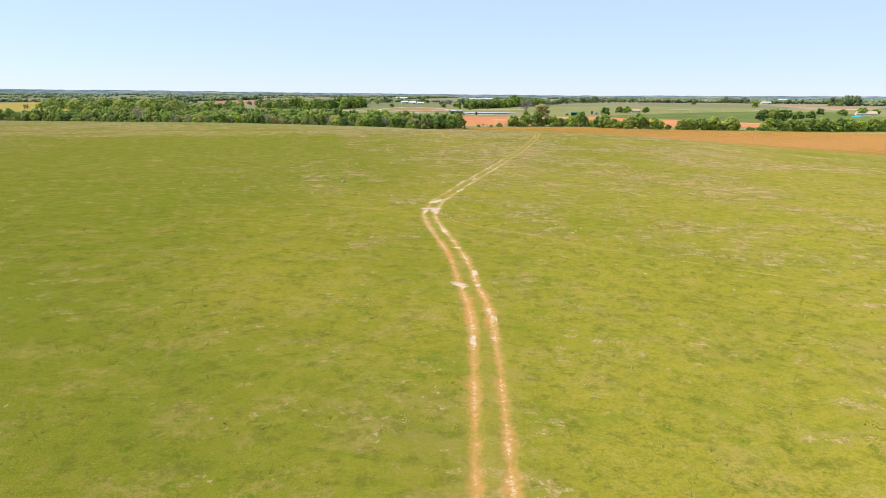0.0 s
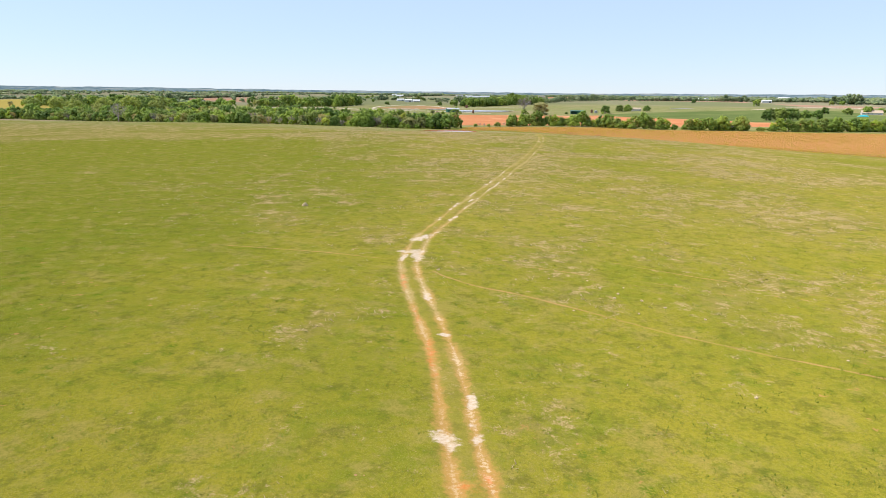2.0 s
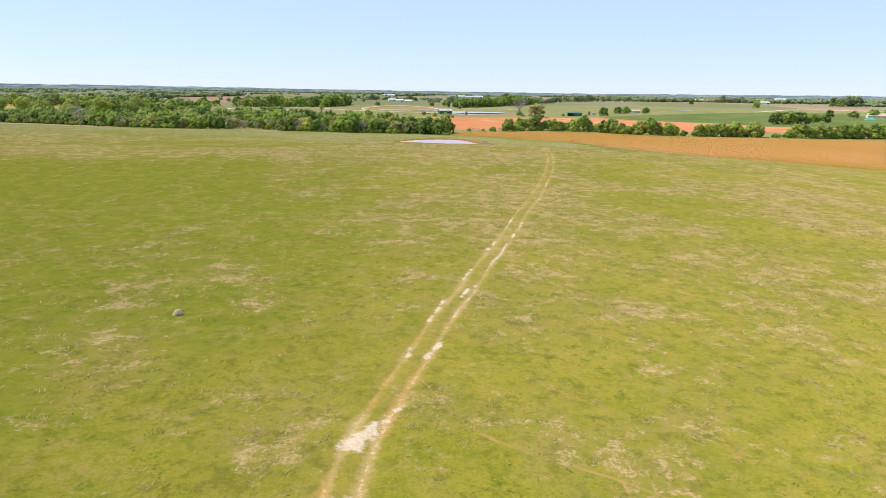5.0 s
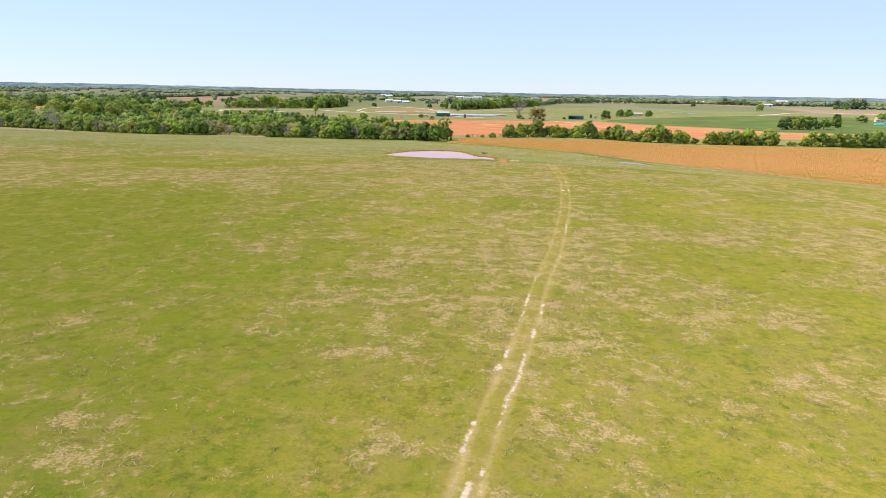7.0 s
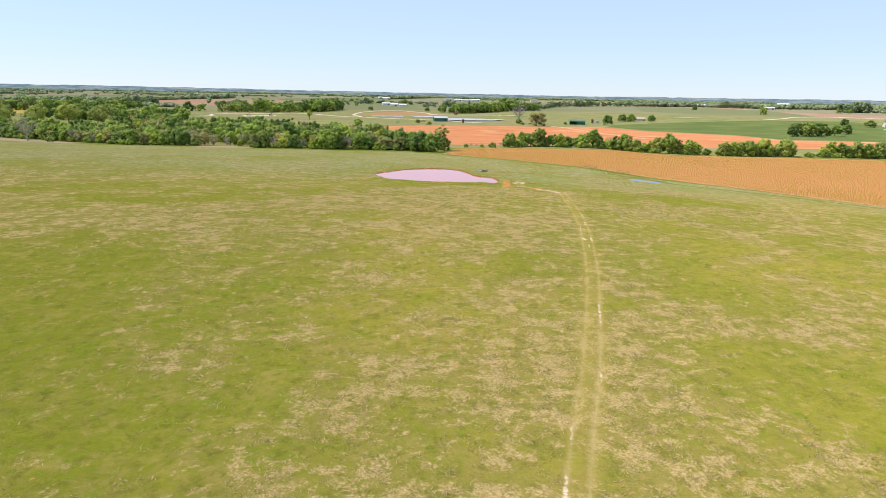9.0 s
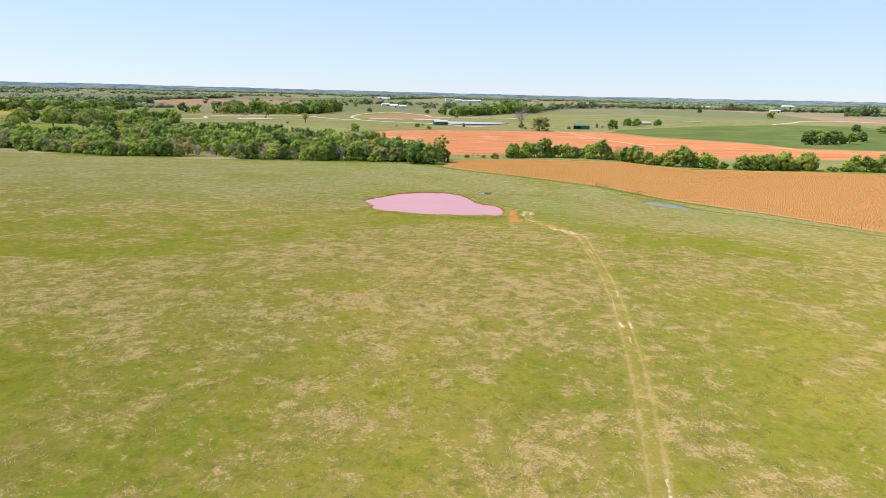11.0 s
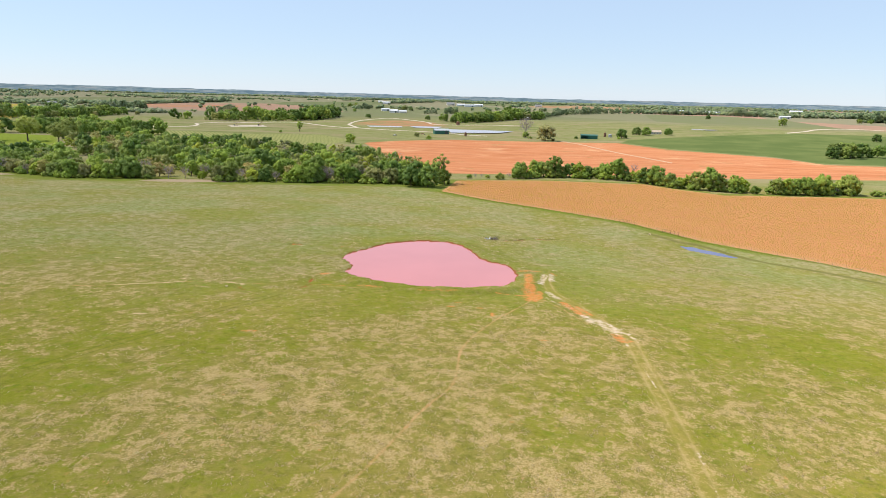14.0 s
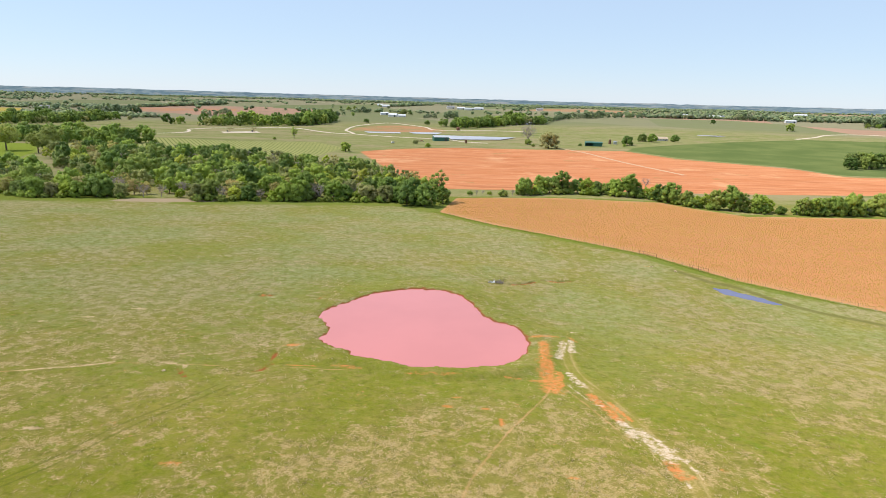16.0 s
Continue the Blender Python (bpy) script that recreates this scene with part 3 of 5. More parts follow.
WEED = leaf_material("green_weeds", (0.165, 0.205, 0.018), (0.250, 0.285, 0.030))
STALK = leaf_material("dry_stalks", (0.365, 0.300, 0.030), (0.440, 0.360, 0.050))
SOIL = plain("soil_mound", (0.450, 0.252, 0.099), 0.95, vary=0.3, size=4)

# ---- the ground ----
# bare streaks on the ground: from x, y to x, y, and half their width
SAND_SOUTH = [(-1.2, 58.2, -0.4, 57.2, 0.55), (0.9, 57.7, 1.0, 58.2, 0.38), (0.7, 59.3, 0.8, 59.8, 0.26), (-3.3, 82.3, -3.1, 80.8, 0.38), (-1.5, 72.5, -1.1, 72.5, 0.33),
    (0.6, 63.0, 0.7, 61.4, 0.32), (2.2, 49.9, 2.3, 48.8, 0.23), (2.3, 48.2, 2.3, 47.6, 0.16), (1.9, 44.9, 2.0, 44.3, 0.21), (0.5, 45.0, 0.5, 42.6, 0.24)]
SAND_BEND = [(-6.8, 97.3, -4.8, 97.6, 0.75), (-5.3, 96.5, -5.0, 93.7, 0.72), (-6.4, 95.9, -6.7, 93.5, 0.42), (-6.0, 103.0, -5.0, 104.8, 0.78), (-5.0, 105.3, -4.0, 106.4, 0.33),
    (-3.7, 107.5, -3.2, 108.1, 0.25), (-2.1, 116.1, -1.1, 119.2, 0.32), (-3.5, 116.0, -3.5, 118.1, 0.23), (-4.9, 100.4, -4.5, 100.4, 0.14), (0.6, 130.7, 1.3, 133.3, 0.24)]
SAND_MIDDLE = [(-2.3, 123.7, -2.0, 125.5, 0.25), (-1.9, 126.0, -1.0, 129.7, 0.34), (0.7, 136.1, 1.8, 140.6, 0.28), (-0.2, 124.9, 0.3, 127.3, 0.20), (0.6, 128.0, 1.5, 130.9, 0.15), (2.0, 133.8, 2.2, 134.9, 0.28),
    (3.3, 139.4, 4.1, 142.6, 0.15), (4.1, 143.1, 5.3, 146.9, 0.31), (5.4, 146.9, 6.7, 152.7, 0.29), (4.3, 150.1, 3.7, 148.9, 0.40), (5.3, 154.3, 4.8, 151.8, 0.29), (6.4, 158.8, 5.8, 156.5, 0.20)]
SAND_UPPER = [(8.3, 159.1, 7.7, 156.2, 0.32), (9.5, 162.9, 9.0, 160.6, 0.14), (10.0, 166.2, 9.4, 162.9, 0.28), (7.7, 163.8, 6.8, 160.5, 0.17), (8.8, 169.3, 7.9, 164.9, 0.24), (10.4, 176.2, 9.9, 173.5, 0.18),
    (15.9, 190.8, 14.7, 184.6, 0.13), (19.1, 206.2, 18.0, 200.0, 0.21), (24.5, 239.0, 23.8, 235.7, 0.16), (24.3, 244.0, 24.3, 241.6, 0.34), (25.8, 244.6, 25.5, 241.7, 0.31), (26.3, 257.4, 24.5, 246.2, 0.13),
    (28.0, 261.3, 27.1, 256.0, 0.24), (28.7, 268.5, 28.6, 265.7, 0.26), (29.3, 292.4, 29.1, 285.4, 0.20)]
SAND_NORTH = [(23.3, 358.5, 20.8, 348.7, 0.85), (25.2, 360.1, 24.2, 353.4, 0.85), (25.9, 367.9, 28.1, 367.9, 0.39), (21.5, 341.0, 22.0, 337.7, 0.79), (22.0, 337.7, 22.7, 334.8, 0.93), (20.2, 334.9, 22.2, 328.5, 0.22),
    (23.4, 326.0, 24.0, 325.9, 0.42), (25.5, 319.9, 26.8, 316.6, 0.72), (26.8, 316.6, 28.1, 313.9, 1.58), (28.1, 313.9, 29.7, 311.6, 1.20), (28.4, 312.0, 29.2, 308.9, 1.09), (30.2, 309.6, 31.3, 308.6, 0.59),
    (31.4, 306.7, 31.8, 306.0, 0.41), (29.4, 303.3, 29.5, 302.0, 0.28)]
CLAY_SOUTH = [(0.2, 52.2, 0.2, 47.7, 0.36), (1.3, 54.9, 1.8, 53.3, 0.36), (0.0, 54.0, 0.9, 53.2, 0.40), (-2.4, 71.4, -1.8, 65.7, 0.36), (1.6, 49.4, 1.5, 46.5, 0.24), (-6.1, 87.9, -5.3, 83.1, 0.33), (-4.2, 79.5, -3.4, 74.5, 0.24), (-22.9, 120.6, -22.5, 121.6, 0.30)]
CLAY_POND = [(19.0, 357.2, 17.9, 345.7, 1.04), (17.9, 345.7, 17.5, 338.5, 1.5), (17.9, 337.9, 17.2, 332.2, 1.83), (14.1, 336.4, 16.6, 336.5, 0.46), (19.8, 341.3, 18.9, 334.0, 0.62), (17.0, 360.2, 22.4, 361.9, 0.56),
    (25.6, 362.7, 26.2, 360.4, 0.50), (23.2, 330.4, 25.6, 320.5, 0.85), (25.6, 327.6, 27.5, 320.4, 0.38), (28.9, 307.8, 29.1, 304.7, 0.89), (29.2, 304.6, 30.9, 304.6, 0.40), (14.8, 303.2, 16.1, 302.9, 0.35), (35.2, 306.9, 35.6, 306.7, 0.45), (7.7, 318.9, 7.7, 316.7, 0.45)]
CLAY_DAM = [(-30.3, 338.2, -24.4, 339.0, 0.34), (-21.4, 339.6, -16.1, 338.4, 0.46), (-7.8, 336.7, 1.7, 337.0, 0.34), (9.6, 337.0, 12.2, 337.1, 0.34), (-32.7, 349.0, -29.8, 348.4, 0.52), (-47.8, 383.1, -45.8, 383.1, 0.7), (17.0, 409.5, 20.8, 410.3, 0.5),
    (27.0, 416.4, 33.0, 416.6, 0.45), (65.3, 446.0, 67.3, 446.0, 0.6), (-32.9, 383.0, -32.9, 384.6, 0.5), (-35.4, 302.7, -33.8, 302.7, 0.55), (-0.8, 322.9, 0.0, 322.9, 0.5), (5.2, 322.6, 5.8, 322.6, 0.4), (0.6, 326.6, 1.6, 326.6, 0.35)]
TAN_DAM = [(-52.8, 337.0, -47.3, 336.1, 0.60), (-46.8, 336.3, -45.9, 332.9, 0.30), (-63.4, 333.6, -59.7, 335.8, 0.45), (-60.1, 336.2, -62.6, 342.1, 0.40), (-70.5, 330.9, -63.4, 333.6, 0.45), (-37.8, 349.1, -35.3, 348.3, 0.52),
    (-51.8, 340.4, -47.5, 342.9, 0.32), (-45.6, 341.9, -43.3, 342.8, 0.36), (-73.7, 329.9, -72.1, 330.4, 0.45), (22.0, 322.5, 24.8, 316.7, 0.16), (24.8, 316.7, 27.1, 310.8, 0.16), (27.1, 310.8, 28.1, 304.5, 0.15), (31.3, 308.6, 31.8, 304.2, 0.18),
    (-87.0, 355.0, -84.0, 355.6, 0.6), (-79.5, 359.4, -76.5, 359.8, 0.7), (-73.0, 366.8, -69.2, 366.8, 0.6), (-1.8, 397.2, 0.2, 397.2, 0.4), (-58.2, 310.6, -56.2, 310.6, 0.5)]
DITCH = [(74.5, 442.2), (77.2, 438.1), (81.1, 431.0), (87.9, 425.7), (92.9, 416.4), (96.2, 409.8), (101.8, 403.1), (107.8, 399.0), (118.4, 391.0), (147.0, 357.9), (193.0, 297.0)]
PATH_THIN = [(26.6, 304.2), (25.6, 310.6), (24.2, 317.4), (21.8, 325.6), (19.4, 332.8)]
PATH_SOUTH = [(-3.2, 89.9), (-1.6, 87.7), (1.5, 85.0), (5.6, 83.0), (10.7, 79.5), (16.3, 75.5), (20.7, 72.9), (34.0, 66.0)]
PATH_CROSS = [(-30.0, 97.3), (-26.8, 96.9), (-15.9, 95.5), (-8.2, 93.6), (-0.9, 93.5), (4.2, 93.2), (7.1, 92.7), (13.3, 90.5), (17.6, 89.5), (22.5, 87.5), (34.0, 83.0)]
PATH_EAST = [(-2.7, 113.0), (1.1, 106.0), (4.3, 103.6), (7.8, 101.8), (10.3, 100.4), (17.2, 96.0), (23.3, 92.5), (30.9, 89.4), (42.0, 85.0)]
PATH_POND = [(-17.0, 247.0), (-10.5, 258.0), (-6.0, 268.6), (-3.5, 275.3), (0.3, 283.5), (1.8, 298.0), (7.4, 312.5), (11.3, 320.5), (15.5, 328.7), (17.1, 333.8)]
PATH_OLD = [(-60.0, 284.0), (-52.1, 297.3), (-48.8, 302.7), (-45.2, 312.0), (-40.3, 321.1), (-37.0, 328.0)]
PATH_DAM = [(-112.7, 320.1), (-70.5, 330.8), (-59.9, 335.1), (-49.8, 336.1), (-32.8, 336.9), (-16.0, 337.9), (5.2, 337.2), (14.6, 336.6)]
FENCE_LINE = [(-9.3, 552.5), (18.7, 512.8), (36.6, 495.2), (71.2, 462.9), (91.2, 433.5), (123.5, 408.2), (142.4, 381.7), (203.3, 299.1), (330.0, 150.0)]
STUBBLE_AREA = [(x + 0.8, y + 0.9) for x, y in FENCE_LINE] + [(520, 150), (560, 560), (330, 572), (240, 568), (185, 563), (150, 558), (130, 580), (118, 600), (60, 610), (0, 604)]
PLOUGHED_AREA = [(-30, 640), (-8, 640), (70, 642), (145, 648), (220, 654), (287, 660), (370, 672), (480, 690), (460, 760), (359, 771), (327, 772), (310, 832), (232, 908), (198, 1008), (122, 1010), (-7, 994), (-70, 950), (-104, 906), (-60, 760)]
MOWN_AREA = [(-460, 960), (-420, 1024), (-274, 985), (-173, 1010), (-126, 944), (-140, 780), (-200, 780), (-300, 800), (-400, 860)]
CROP_AREA = [(225, 1060), (408, 1189), (548, 1269), (690, 1269), (640, 900), (480, 770), (365, 782), (330, 786), (314, 844), (240, 920), (206, 1014)]
CLEARING = [(-560, 900), (-430, 880), (-380, 800), (-352, 722), (-336, 722), (-282, 660), (-226, 604), (-206, 582), (-258, 632), (-304, 676), (-339, 695), (-420, 720), (-560, 760)]
STRAW_STRIP = [(-176.9, 541.6), (-150.5, 547.0), (-126, 556), (-128, 566), (-150, 562), (-170, 556)]
WOOD_FRONT_WEST = [(-520, 650), (-420, 632), (-345, 606), (-292, 578), (-250, 562), (-216, 546), (-174, 556)]
TAN_STRIP = [(-520, 626), (-420, 606), (-345, 586), (-300, 556), (-262, 548), (-250, 556), (-290, 574), (-345, 602), (-420, 628), (-520, 645)]
WOOD_FRONT_EAST = [(-136, 556), (-100, 570), (-65, 580), (-35, 583), (-16, 574), (-4, 560)]
BARE_EAST = [(-172, 1262), (-100, 1256), (-20, 1268), (-24, 1330), (-60, 1400), (-88, 1440), (-150, 1430), (-178, 1340)]
BARE_NORTH = [(215, 2480), (330, 2440), (640, 2470), (690, 2640), (560, 2780), (330, 2760)]
BARE_WEST = [(-880, 1930), (-632, 2050), (-578, 1925), (-806, 1775)]
GOLD_WEST = [(-1250, 1750), (-1067, 1802), (-830, 1400), (-640, 1100), (-720, 1000), (-1100, 1100)]


def beside(x, y, pts, along_x=True):
    """Distance to one side of a line that runs along x or along y, and the way past its ends."""
    p = np.array(pts)
    a, b, u, v = (p[:, 0], p[:, 1], x, y) if along_x else (p[:, 1], p[:, 0], y, x)
    middle = rows_of(a, u) @ b
    lean = np.interp(u, a[:-1] / 2 + a[1:] / 2, np.diff(b) / np.diff(a))
    past = np.maximum(np.maximum(a[0] - u, u - a[-1]), 0)
    return np.clip((v - middle) / np.sqrt(1 + lean**2), -9, 9), np.minimum(past, 9)


def axis(fine_from, fine_to, step, low, high, grow_low, grow_high, inner=()):
    """Grid lines: even where it matters, wider and wider beyond."""
    mid = list(np.arange(fine_from, fine_to, step))
    for a, b, s in inner:
        mid = [v for v in mid if not a <= v <= b] + list(np.arange(a, b, s))
    mid = sorted(mid)
    up, d, v = [], step, fine_to
    while v < high:
        up.append(v)
        d *= 1 + grow_high
        v += d
    down, d, v = [], step, fine_from
    while v > low:
        d *= 1 + grow_low
        v -= d
        down.append(v)
    return np.array(sorted(set(down + mid + up + [float(high)])))


def dry_amount(x, y):
    """How much dead grass stands: 0 to 1, in patches of several sizes."""
    strip_dry = 0.5 * np.exp(-(np.hypot((x + 153) / 20, (y - 551) / 8) ** 2))
    base = 0.55 * lumps(x, y, 26, 11, 4) + 0.45 * lumps(x, y, 7, 15, 3)
    more = -0.04 + 0.14 * smooth(y, 50, 170) + 0.06 * smooth(y, 190, 260) - 0.22 * smooth(-x + 50 * (lumps(x, y, 34, 17, 3) - 0.5), -16, 58) * (1 - smooth(y, 190, 260)) + 0.13 * np.exp(-(np.hypot(x + 11, y - 72) / 8) ** 2) + 0.12 * np.exp(-(np.hypot(x - 8, y - 82) / 4) ** 2) - 0.06 * smooth(x, 60, 140)
    bank = from_area(x, y, STUBBLE_AREA)
    strip_dry = strip_dry + 0.45 * (1 - smooth(bank, 4, 26)) * (1 - smooth(y, 385, 435))
    wet = 0.4 * np.exp(-(np.hypot(x - 46, y - 318) / 26) ** 2) + 0.35 * (1 - smooth(pond_edge(x, y), 6, 46)) + 0.10 * smooth(y, 390, 440)
    return np.clip((base - 0.5) * 1.9 + 0.34 + more * 2.0 - wet + strip_dry, 0, 1)


def build_ground():
    gx = axis(-66, 88, 1.3, -4950, 4950, 0.07, 0.07, [(-9, 33, 0.3)])
    gy = axis(18, 418, 0.7, -3000, 4960, 0.15, 0.022)
    xx, yy = np.meshgrid(gx, gy)
    x, y = xx.ravel(), yy.ravel()
    z = land(x, y)
    i = np.arange(len(x)).reshape(len(gy), len(gx))
    quads = np.stack([i[:-1, :-1], i[:-1, 1:], i[1:, 1:], i[1:, :-1]], -1).reshape(-1, 4)
    me = big_mesh("ground", np.stack([x, y, z], -1), quads, PASTURE)

    def keep(name, values):
        me.attributes.new(name, "FLOAT", "POINT").data.foreach_set("value", values.astype(np.float32))

    side = track_side(x, y)
    side = np.where(side < 0, -1, 1) * np.minimum(np.abs(side) + 8 * smooth(y, 358, 371), 9)
    keep("side", side)
    keep("worn", 0.5 + 0.3 * (lumps(y, 0 * y + 3, 18, 21, 3) - 0.5) + 0.22 * (1 - smooth(y, 70, 125)) - 0.12 * smooth(y, 170, 230))
    keep("dry", dry_amount(x, y))
    keep("lush", np.clip(0.55 * lumps(x, y, 30, 31, 4) + 0.44 * smooth(-x + 50 * (lumps(x, y, 34, 37, 3) - 0.5), -6, 62) * (1 - 0.6 * smooth(y, 200, 300)) + 0.3 * np.exp(-(np.hypot(x - 46, y - 318) / 28) ** 2) + 0.10 + 0.20 * smooth(y, 105, 180) - 0.12 * smooth(x, 10, 60) * (1 - smooth(y, 150, 260)) + 0.15 * (1 - smooth(pond_edge(x, y), 3, 26)), 0, 1))
    keep("thatch", 0.15 + 0.85 * smooth(y, 80, 170))
    keep("red", 1 - smooth(y, 58, 80))
    keep("north", smooth(y, 300, 400))
    keep("dull", smooth(y + 0.15 * np.abs(x), 300, 430))
    keep("valley", smooth(y, 575, 660))
    keep("sand", np.maximum(np.minimum(streaks(x, y, SAND_SOUTH + SAND_BEND + SAND_NORTH), np.where(y > 300, 0.66, 2.0)), streaks(x, y, SAND_MIDDLE + SAND_UPPER) - 0.17))
    keep("clay", np.maximum(streaks(x, y, CLAY_SOUTH) * 0.66, np.minimum(streaks(x, y, CLAY_POND + CLAY_DAM), 0.74)))
    for name, line, along_x in (("south", PATH_SOUTH, True), ("cross", PATH_CROSS, True), ("east", PATH_EAST, True), ("pond", PATH_POND, False), ("dam", PATH_DAM, True), ("thin", PATH_THIN, False), ("old", PATH_OLD, False), ("ditch", DITCH, True)):
        d, past = beside(x, y, line, along_x)
        keep("trod_" + name, d)
        keep("past_" + name, past)
    keep("shore", np.minimum(np.minimum(pond_edge(x, y), from_area(x, y, POOL_AREA) + 0.4), 40))
    keep("stubble", from_area(x, y, STUBBLE_AREA))
    keep("ploughed", from_area(x, y, PLOUGHED_AREA))
    keep("mown", from_area(x, y, MOWN_AREA))
    keep("crop", from_area(x, y, CROP_AREA))
    keep("meadow", from_area(x, y, CLEARING))
    front = np.minimum(from_line(x, y, WOOD_FRONT_WEST)[0], from_line(x, y, WOOD_FRONT_EAST)[0])
    ditch = from_area(x, y, STUBBLE_AREA)
    keep("verge", np.maximum(1 - smooth(front, 4, 26), (ditch > 0) * (1 - smooth(ditch, 2, 11)) * smooth(y, 385, 435)) * (1 - smooth(y, 600, 640)))
    keep("straw_strip", np.minimum(from_area(x, y, STRAW_STRIP), from_area(x, y, TAN_STRIP)))
    keep("side_east", x - 0.7 * y)
    keep("tan", streaks(x, y, TAN_DAM))
    cut = np.full(x.shape, 9.0)
    for line in GULLIES:
        cut = np.minimum(cut, from_line(x, y, line)[0])
    keep("cut", cut)
    keep("gold", from_area(x, y, GOLD_WEST))
    keep("bare", np.minimum(np.minimum(from_area(x, y, BARE_EAST), from_area(x, y, BARE_NORTH)), from_area(x, y, BARE_WEST)))
    keep("country", smooth(np.hypot(x * 0.8, y - 150), 1250, 1500))
    return tagged(new("ground", me), "rolling green pasture with patches of dead grass", "ground", kind="structure")


build_ground()


# ---- water ----
def water_sheet(name, outline, z, material, label):
    bm = bmesh.new()
    bm.faces.new([bm.verts.new((px, py, z)) for px, py in outline])
    bmesh.ops.triangulate(bm, faces=bm.faces[:])
    me = bpy.data.meshes.new(name)
    bm.to_mesh(me)
    bm.free()
    me.materials.append(material)
    return tagged(new(name, me), label, "water", kind="structure")


ring = []
for k in range(96):
    a = 2 * math.pi * k / 96
    reach = float((rows_of(np.arange(-30.0, 391, 15), np.array([math.degrees(a)])) @ np.r_[POND_REACH[-2:], POND_REACH, POND_REACH[:3]])[0]) + 1.5
    ring.append((POND.x + reach * math.cos(a), POND.y + reach * math.sin(a)))
water_sheet("water_pond", ring, POND_LEVEL, PINKWATER, "still pond of pinkish red clay water")
cx, cy = 87.1, 416.7
water_sheet("water_pool", [(cx + (px - cx) * 1.25, cy + (py - cy) * 1.25) for px, py in POOL_AREA], POOL_LEVEL - 0.05, BLUEWATER, "narrow blue pool in a ditch by the field")
for outline in ([(-149, 1243), (-93, 1250), (-88, 1222), (-138, 1215)], [(-80, 1256), (-26, 1262), (-34, 1216), (-70, 1222)], [(-20, 1204), (33, 1202), (86, 1196), (60, 1142), (20, 1128), (-10, 1122)], [(398, 1318), (440, 1300), (420, 1284), (395, 1300)]):
    high = max(ground_at(px, py) for px, py in outline)
    water_sheet("water_far", outline, high + 0.15, MILKWATER, "pale blue farm pond behind a red bank")


# ---- gravel roads ----
def road(name, pts, width, label, lift=0.3, material=None):
    p = np.array(pts, float)
    t = np.arange(len(p))
    fine = np.linspace(0, len(p) - 1, 10 * len(p))
    w = rows_of(t.astype(float), fine)
    c = w @ p
    d = np.gradient(c, axis=0)
    d /= np.linalg.norm(d, axis=1)[:, None]
    nrm = np.stack([-d[:, 1], d[:, 0]], -1)
    left, right = c + nrm * width / 2, c - nrm * width / 2
    verts = []
    for q in (left, right):
        verts.append(np.stack([q[:, 0], q[:, 1], land(q[:, 0], q[:, 1]) + lift], -1))
    for q in (left + nrm * 1.5, right - nrm * 1.5):
        verts.append(np.stack([q[:, 0], q[:, 1], land(q[:, 0], q[:, 1]) - 0.3], -1))
    n = len(c)
    i = np.arange(n - 1)
    quads = np.concatenate([np.stack([i + n, i + n + 1, i + 1, i], -1), np.stack([i, i + 1, i + 2 * n + 1, i + 2 * n], -1), np.stack([i + 3 * n, i + 3 * n + 1, i + n + 1, i + n], -1)])
    return tagged(new(name, big_mesh(name, np.concatenate(verts), quads, material or GRAVEL)), label, "road", kind="structure")


LANE = plain("sandy_lane", (0.560, 0.360, 0.210), 0.95, vary=0.35, size=0.4)
GRAVEL = plain("gravel", (0.600, 0.500, 0.380), 0.95, vary=0.2, size=0.6)
road("road_loop", [(-345, 1240), (-309, 1287), (-265, 1285), (-197, 1195), (-157, 1181), (-168, 1225), (-183, 1277), (-186, 1400), (-160, 1488), (-130, 1513), (-64, 1407), (-44, 1333), (-11, 1320), (50, 1338), (110, 1330)], 3.6, "pale gravel road looping round the farm ponds")
road("road_barn", [(-154, 1180), (-106, 1150), (-46, 1132), (-11, 1119), (9, 1095), (40, 1085)], 3, "pale gravel road to the green barn")
road("road_west", [(-470, 1030), (-428, 1064), (-384, 1100), (-385, 1143), (-403, 1186), (-390, 1225), (-372, 1241), (-345, 1242)], 3.6, "pale gravel road past the hay field")
road("road_east", [(540, 1275), (600, 1330), (660, 1400), (740, 1440), (830, 1400), (1000, 1380)], 4.5, "pale gravel road beyond the green crop")
road("road_field", [(132, 1022), (142, 995), (149, 968), (163, 869), (177, 804), (188, 760)], 2.4, "pale sandy lane into the ploughed field", 0.2, LANE)
road("road_pad", [(-335, 1135), (-312, 1148), (-290, 1160)], 26, "pale gravel pad round the oil pumps")

# ---- trees ----
rng = np.random.default_rng(7)


def ball(c, r, squash, jitter, round_=7, high=4):
    """A lumpy ball of quads."""
    th, ph = np.meshgrid(np.linspace(0, 2 * np.pi, round_ + 1)[:-1], np.linspace(-1.3, 1.45, high + 1))
    k = 1 + jitter * (rng.random(th.shape) - 0.5)
    p = np.stack([np.cos(th) * np.cos(ph) * k, np.sin(th) * np.cos(ph) * k, np.sin(ph) * k * squash], -1).reshape(-1, 3) * r + c
    i = np.arange(round_ * (high + 1)).reshape(high + 1, round_)
    q = np.stack([i[:-1], np.roll(i[:-1], -1, 1), np.roll(i[1:], -1, 1), i[1:]], -1).reshape(-1, 4)
    return p, q


